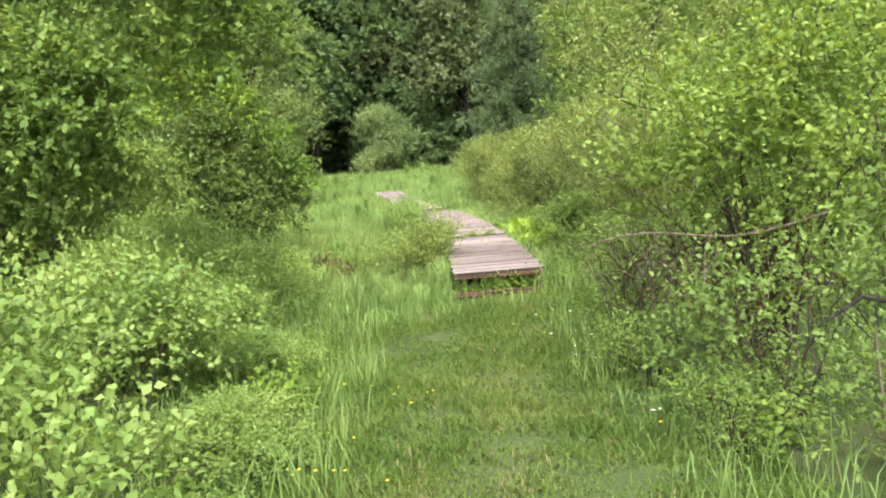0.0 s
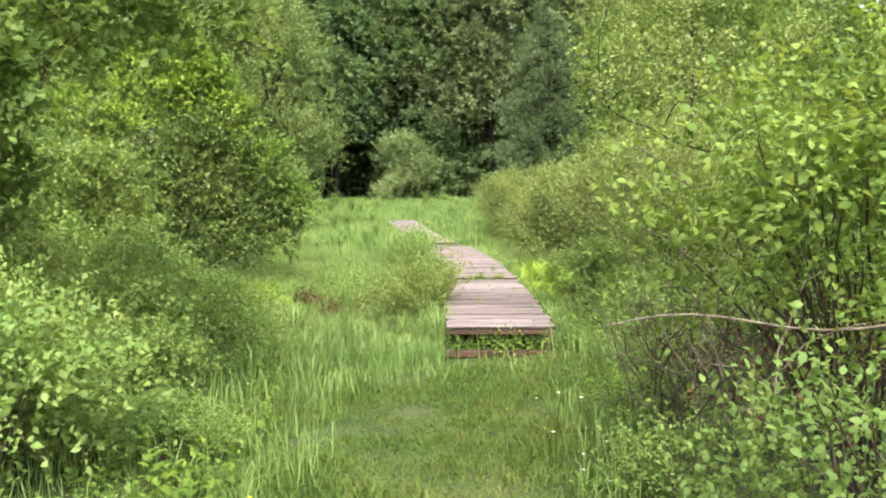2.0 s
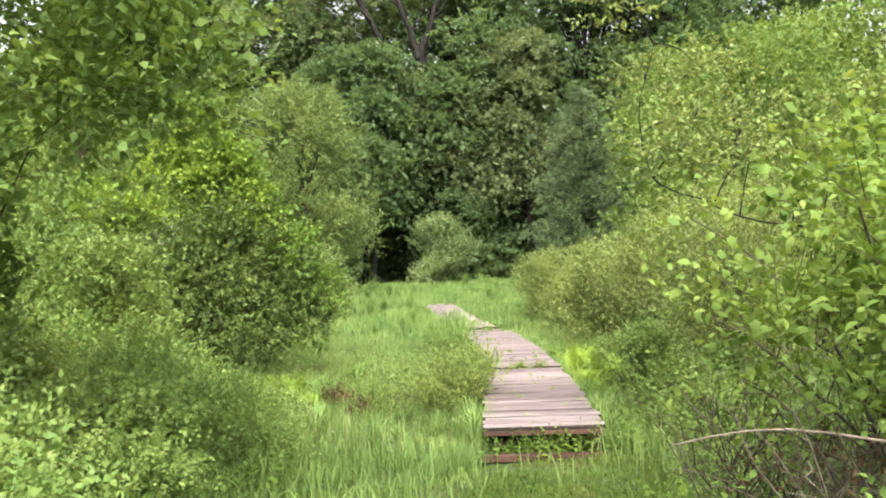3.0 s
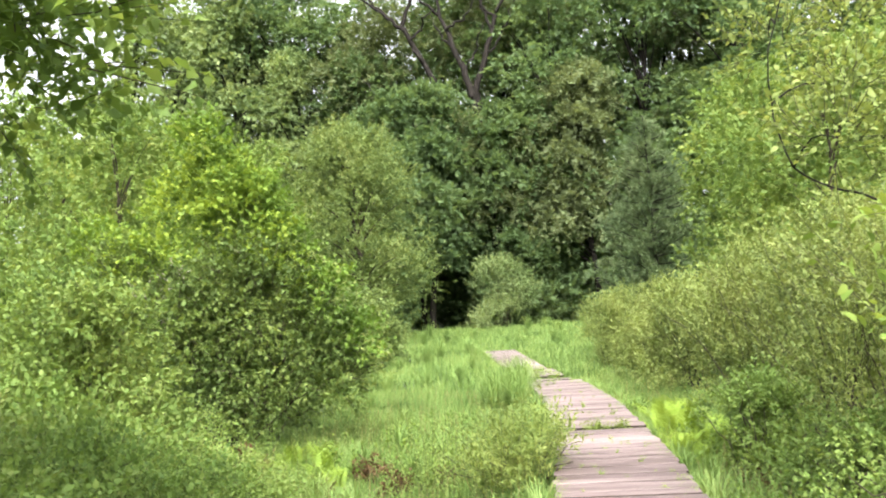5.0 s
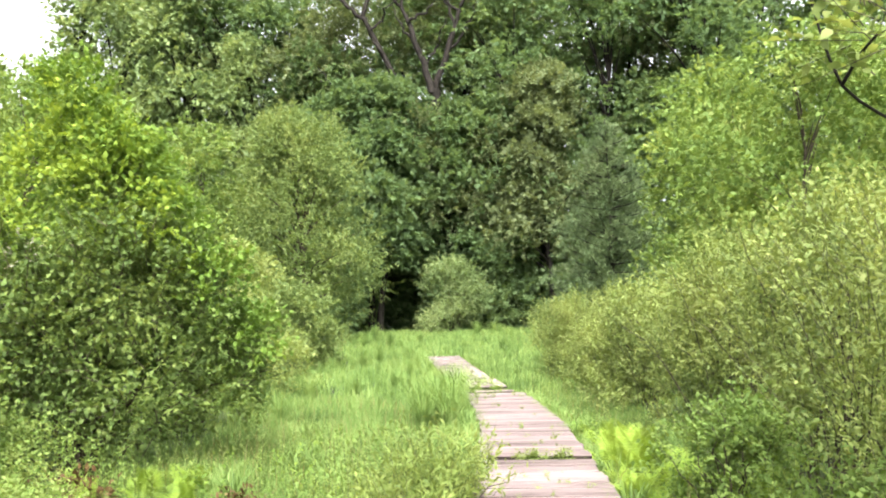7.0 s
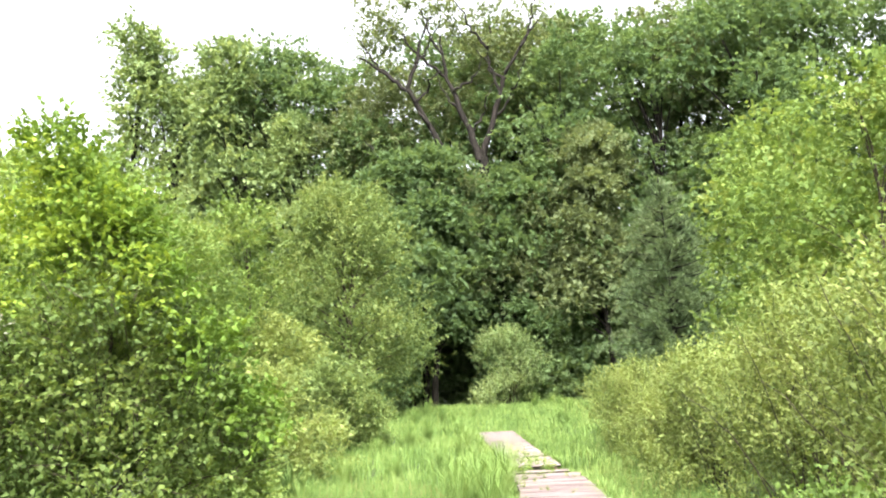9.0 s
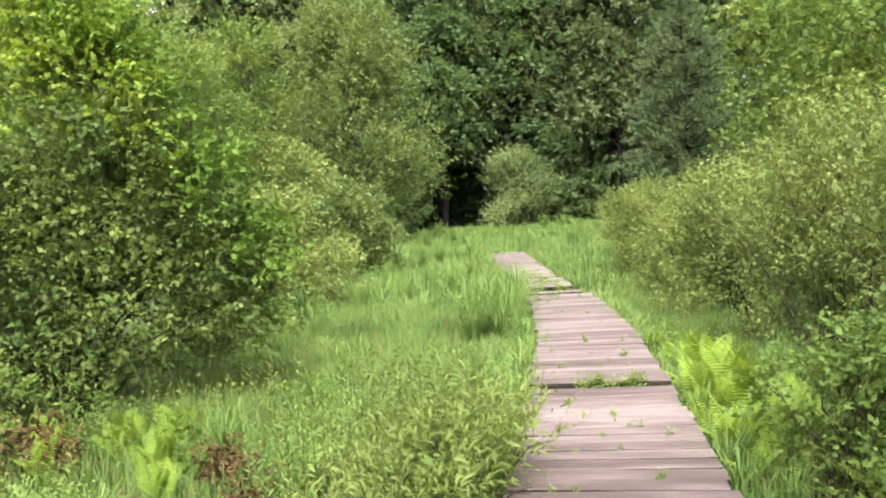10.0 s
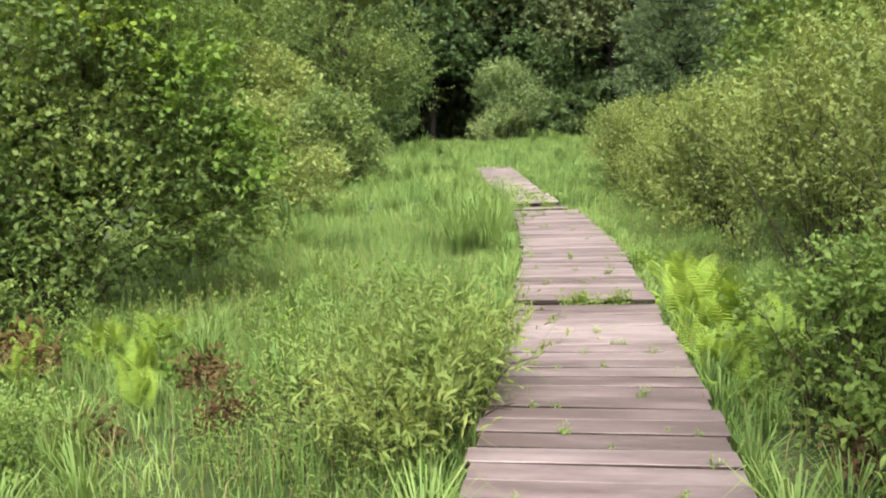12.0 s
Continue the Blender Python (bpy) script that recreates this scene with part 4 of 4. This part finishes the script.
# dead brown patches in the grass
dead = shrub("dead_bracken", -2.6, 3.3, 0.5, 0.4, 0.22, M_DEAD, "patch of dead red-brown bracken in the grass", "dead plant", seed=151, n=90, k=7, length=0.16, leaf=0.05, clumps=5, low=0.1, stem=0.004, group="dead patches")
for q, (x, y, s) in enumerate(((-4.2, 3.5, 1.5), (-2.2, 2.6, 0.8), (-1.75, 3.0, 0.7), (-2.9, 2.3, 0.8), (1.25, 2.1, 0.8))):
    copy_thing(dead, at_pose(x, y, 70 * q, s))

# tangle of dead branches under the bright shrub
tangle = tagged(new("dead_branch_tangle"), "tangle of dead grey-brown branches under the shrub", "dead branches")
tangle.location = (1.15, -4.3, 0)
rng = np.random.default_rng(161)
for q in range(230):
    b = np.array([rng.uniform(-0.45, 0.9), rng.uniform(-0.7, 1.6), rng.uniform(0.1, 0.75)])
    a, L = rng.uniform(0, 6.28), rng.uniform(0.5, 1.3)
    e = b + np.array([math.cos(a) * L * 0.6, math.sin(a) * L * 0.6, rng.uniform(-0.1, 0.75)])
    e[2] = max(e[2], 0.02)
    e[0] = max(e[0], -0.7)
    s = np.linspace(0, 1, 7)[:, None]
    pts = b + (e - b) * s + np.array([0, 0, 1]) * np.sin(s * np.pi) * rng.uniform(0.05, 0.3) + rng.normal(size=(7, 3)) * 0.02
    mesh_object("branch", *tube(pts, rng.uniform(0.002, 0.006) * (1.1 - 0.7 * s[:, 0]), 5), M_DRY if q % 5 == 0 else M_TWIG, tangle)
s = np.linspace(0, 1, 12)[:, None]
pts = np.array([-0.85, -0.2, 1.02]) + np.array([1.5, -0.62, 0.14]) * s + np.array([0, 0, 1]) * 0.05 * np.sin(s * 7)
mesh_object("branch", *tube(pts, np.linspace(0.004, 0.009, 12), 6), M_DRY, tangle, label="long pale dry branch lying across")

lv, _ = shoots(np.random.default_rng(162), [((0.1, 0.3, 0.55), (0.6, 0.8, 0.4)), ((0.5, -0.2, 0.8), (0.5, 0.5, 0.35))], 130, 7, 0.2, 0.04, 0.3)
mesh_object("dead_leaves", *lv, M_DEAD, tangle, label="withered brown leaves caught in the tangle")

# slender tree whose crooked bough hangs over the lane
leaner = tagged(new("slender_tree"), "slender tree with a crooked dark bough and lime leaves", "tree")
leaner.location = (2.6, -0.3, 0)
path_ = np.array([(0.3, 0, 0), (0.25, 0, 1.3), (0.1, -0.1, 2.3), (-0.9, -0.35, 2.52), (-1.4, -0.5, 2.70), (-1.68, -0.55, 2.98), (-1.76, -0.6, 3.5), (-1.6, -0.6, 4.2)])
path_[:, 2] *= 0.87
t = np.linspace(0, 7, 29)
fine_path = np.stack([np.interp(t, range(8), path_[:, c]) for c in range(3)], 1)
fine_path[1:] += np.random.default_rng(170).normal(size=(28, 3)) * 0.035
fine_path[1:-1] = (fine_path[:-2] + fine_path[1:-1] * 2 + fine_path[2:]) / 4
mesh_object("trunk", *tube(fine_path, np.concatenate([np.linspace(0.026, 0.008, 12), np.linspace(0.008, 0.0025, 17)]), 7), M_BARK, leaner, smooth=True)
rng = np.random.default_rng(171)
tips = [(-1.5, -0.9, 3.0), (-1.3, -0.5, 3.4), (-1.6, -0.2, 3.9), (-0.9, -0.6, 3.0), (-0.6, -0.2, 3.5), (-1.0, 0.1, 4.1), (-0.2, -0.4, 3.0), (0.3, 0.0, 3.6), (-1.9, -0.6, 4.6)]
tips = [(x, y, z * 0.87) for x, y, z in tips]
for c in tips:
    b = fine_path[np.argmin(np.linalg.norm(fine_path - np.array(c), axis=1))]
    s = np.linspace(0, 1, 5)[:, None]
    mesh_object("bough", *tube(b + (np.array(c) - b) * s + np.array([0, 0, 0.08]) * np.sin(s * np.pi), 0.007 * (1.1 - 0.8 * s[:, 0]), 5), M_BARK, leaner)
lv, (A, B) = shoots(rng, [(c, (0.3, 0.3, 0.2)) for c in tips], 520, 8, 0.26, 0.05, 0.3, fine=True)
mesh_object("foliage", *lv, M_WILLOW, leaner)
tagged(mesh_object("brushwood", *thin_twigs(A, B, 0.0025), M_TWIG, leaner), kind="stuff")

# weeds growing through the boards
weed = herb("board_weed", 181, "small green weed growing through the boards", "weed", M_BRAMBLE, stems=5, h=0.1, reach=0.05, leaves=6, leaf=0.035, width=0.22, stem_r=0.001, group="weeds on the boardwalk")
weed.matrix_world = pose(0.1, 5.11, 0.27)
for q in range(72):
    if q < 18:
        y, x = 5.11 + rnd.uniform(-0.03, 0.04), rnd.uniform(-0.3, 0.4)
        s = rnd.uniform(0.8, 1.7)
    elif q < 48:
        y = 0.275 + 0.186 * rnd.randrange(2, 24)
        x, s = rnd.uniform(-0.45, 0.5), rnd.uniform(0.4, 1.0)
    else:
        y, s = rnd.uniform(5.4, 13.3), rnd.uniform(0.6, 1.6)
        x = float(deck_mid(y)[0]) + rnd.uniform(-0.5, 0.4)
    copy_thing(weed, Matrix.LocRotScale((x, y, float(deck_mid(y)[1]) - 0.02), Euler((0, 0, rnd.uniform(0, 6))), (s, s, s)))
for q in range(26):
    y = 13.4 + rnd.random() * 4.6
    x = float(deck_mid(y)[0]) + rnd.uniform(-0.5, 0.5)
    s = rnd.uniform(1.5, 3)
    copy_thing(weed, Matrix.LocRotScale((x, y, float(deck_mid(y)[1]) - 0.09), Euler((0, 0, rnd.uniform(0, 6))), (s, s, s)))

# leaves in the dark under the open end
under = herb("shade_herb", 191, "dark leafy herb growing under the boardwalk's end", "herb", M_VINE, stems=6, h=0.26, reach=0.09, leaves=7, leaf=0.055, width=0.3, group="herbs under the boardwalk end")
plant_out(under, [(-0.5 + 0.062 * q, -0.08 + 0.06 * (q % 3)) for q in range(17)], 0.85, 1.25)

# flowers
def flower(seed, mat, label, r):
    rng = np.random.default_rng(seed)
    root = tagged(new("meadow_flower"), label, "flower", "small flowers in the grass")
    mesh_object("stem", *tube([(0, 0, -0.02), (0.005, 0, 0.1), (0, 0.01, 0.2)], [0.0015, 0.0012, 0.001], 3), M_GRASS, root)
    a = np.arange(5) * 6.283 / 5
    D = unit(np.stack([np.cos(a), np.sin(a), np.full(5, 0.35)], 1))
    mesh_object("petals", *leaf_mesh(np.tile((0, 0.01, 0.2), (5, 1)).astype(float), D, np.tile((0, 0, 1.0), (5, 1)), np.full(5, r), 0.4, 0.05, 0.1, True), mat, root)
    return root


plant_out(flower(1, M_YELLOW, "small yellow buttercup in the lane grass", 0.013), scatter(12, 16, -1.7, -0.8, -6.8, -4.8, gap=0.05) + scatter(13, 6, -0.2, 0.8, -6, -3, gap=0.05), 0.8, 1.2)
plant_out(flower(2, M_WHITE, "small white flower beside the lane", 0.014), scatter(14, 14, 0.0, 0.6, -6, -2.5, gap=0.06) + scatter(15, 8, -3, -1.8, -4, 1, gap=0.06), 0.8, 1.3)

# dead wood by the start of the lane
stick = tagged(new("dead_stick"), "pale dry stick leaning in the rose bush", "stick")
stick.location = (1.35, -6.6, 0)
mesh_object("shaft", *tube([(0, 0, -0.03), (-0.05, -0.06, 0.35), (-0.16, -0.2, 0.8)], [0.013, 0.011, 0.006], 6), M_DRY, stick, smooth=True)
arch = tagged(new("fallen_branch"), "dark arched fallen branch among the roses", "branch")
arch.location = (1.9, -6.2, 0)
mesh_object("limb", *tube([(0, 0, -0.03), (-0.12, -0.08, 0.5), (-0.35, -0.2, 0.82), (-0.62, -0.32, 0.9), (-0.9, -0.45, 0.8)], [0.02, 0.018, 0.015, 0.011, 0.005], 6), M_BARK, arch, smooth=True)
for q in range(5):
    a = np.array([-0.3 - 0.12 * q, -0.17 - 0.06 * q, 0.8 + 0.02 * q])
    mesh_object("twig", *tube([a, a + np.array([-0.1 + 0.05 * q, 0.05 - 0.04 * q, -0.14])], [0.005, 0.002], 4), M_BARK, arch)
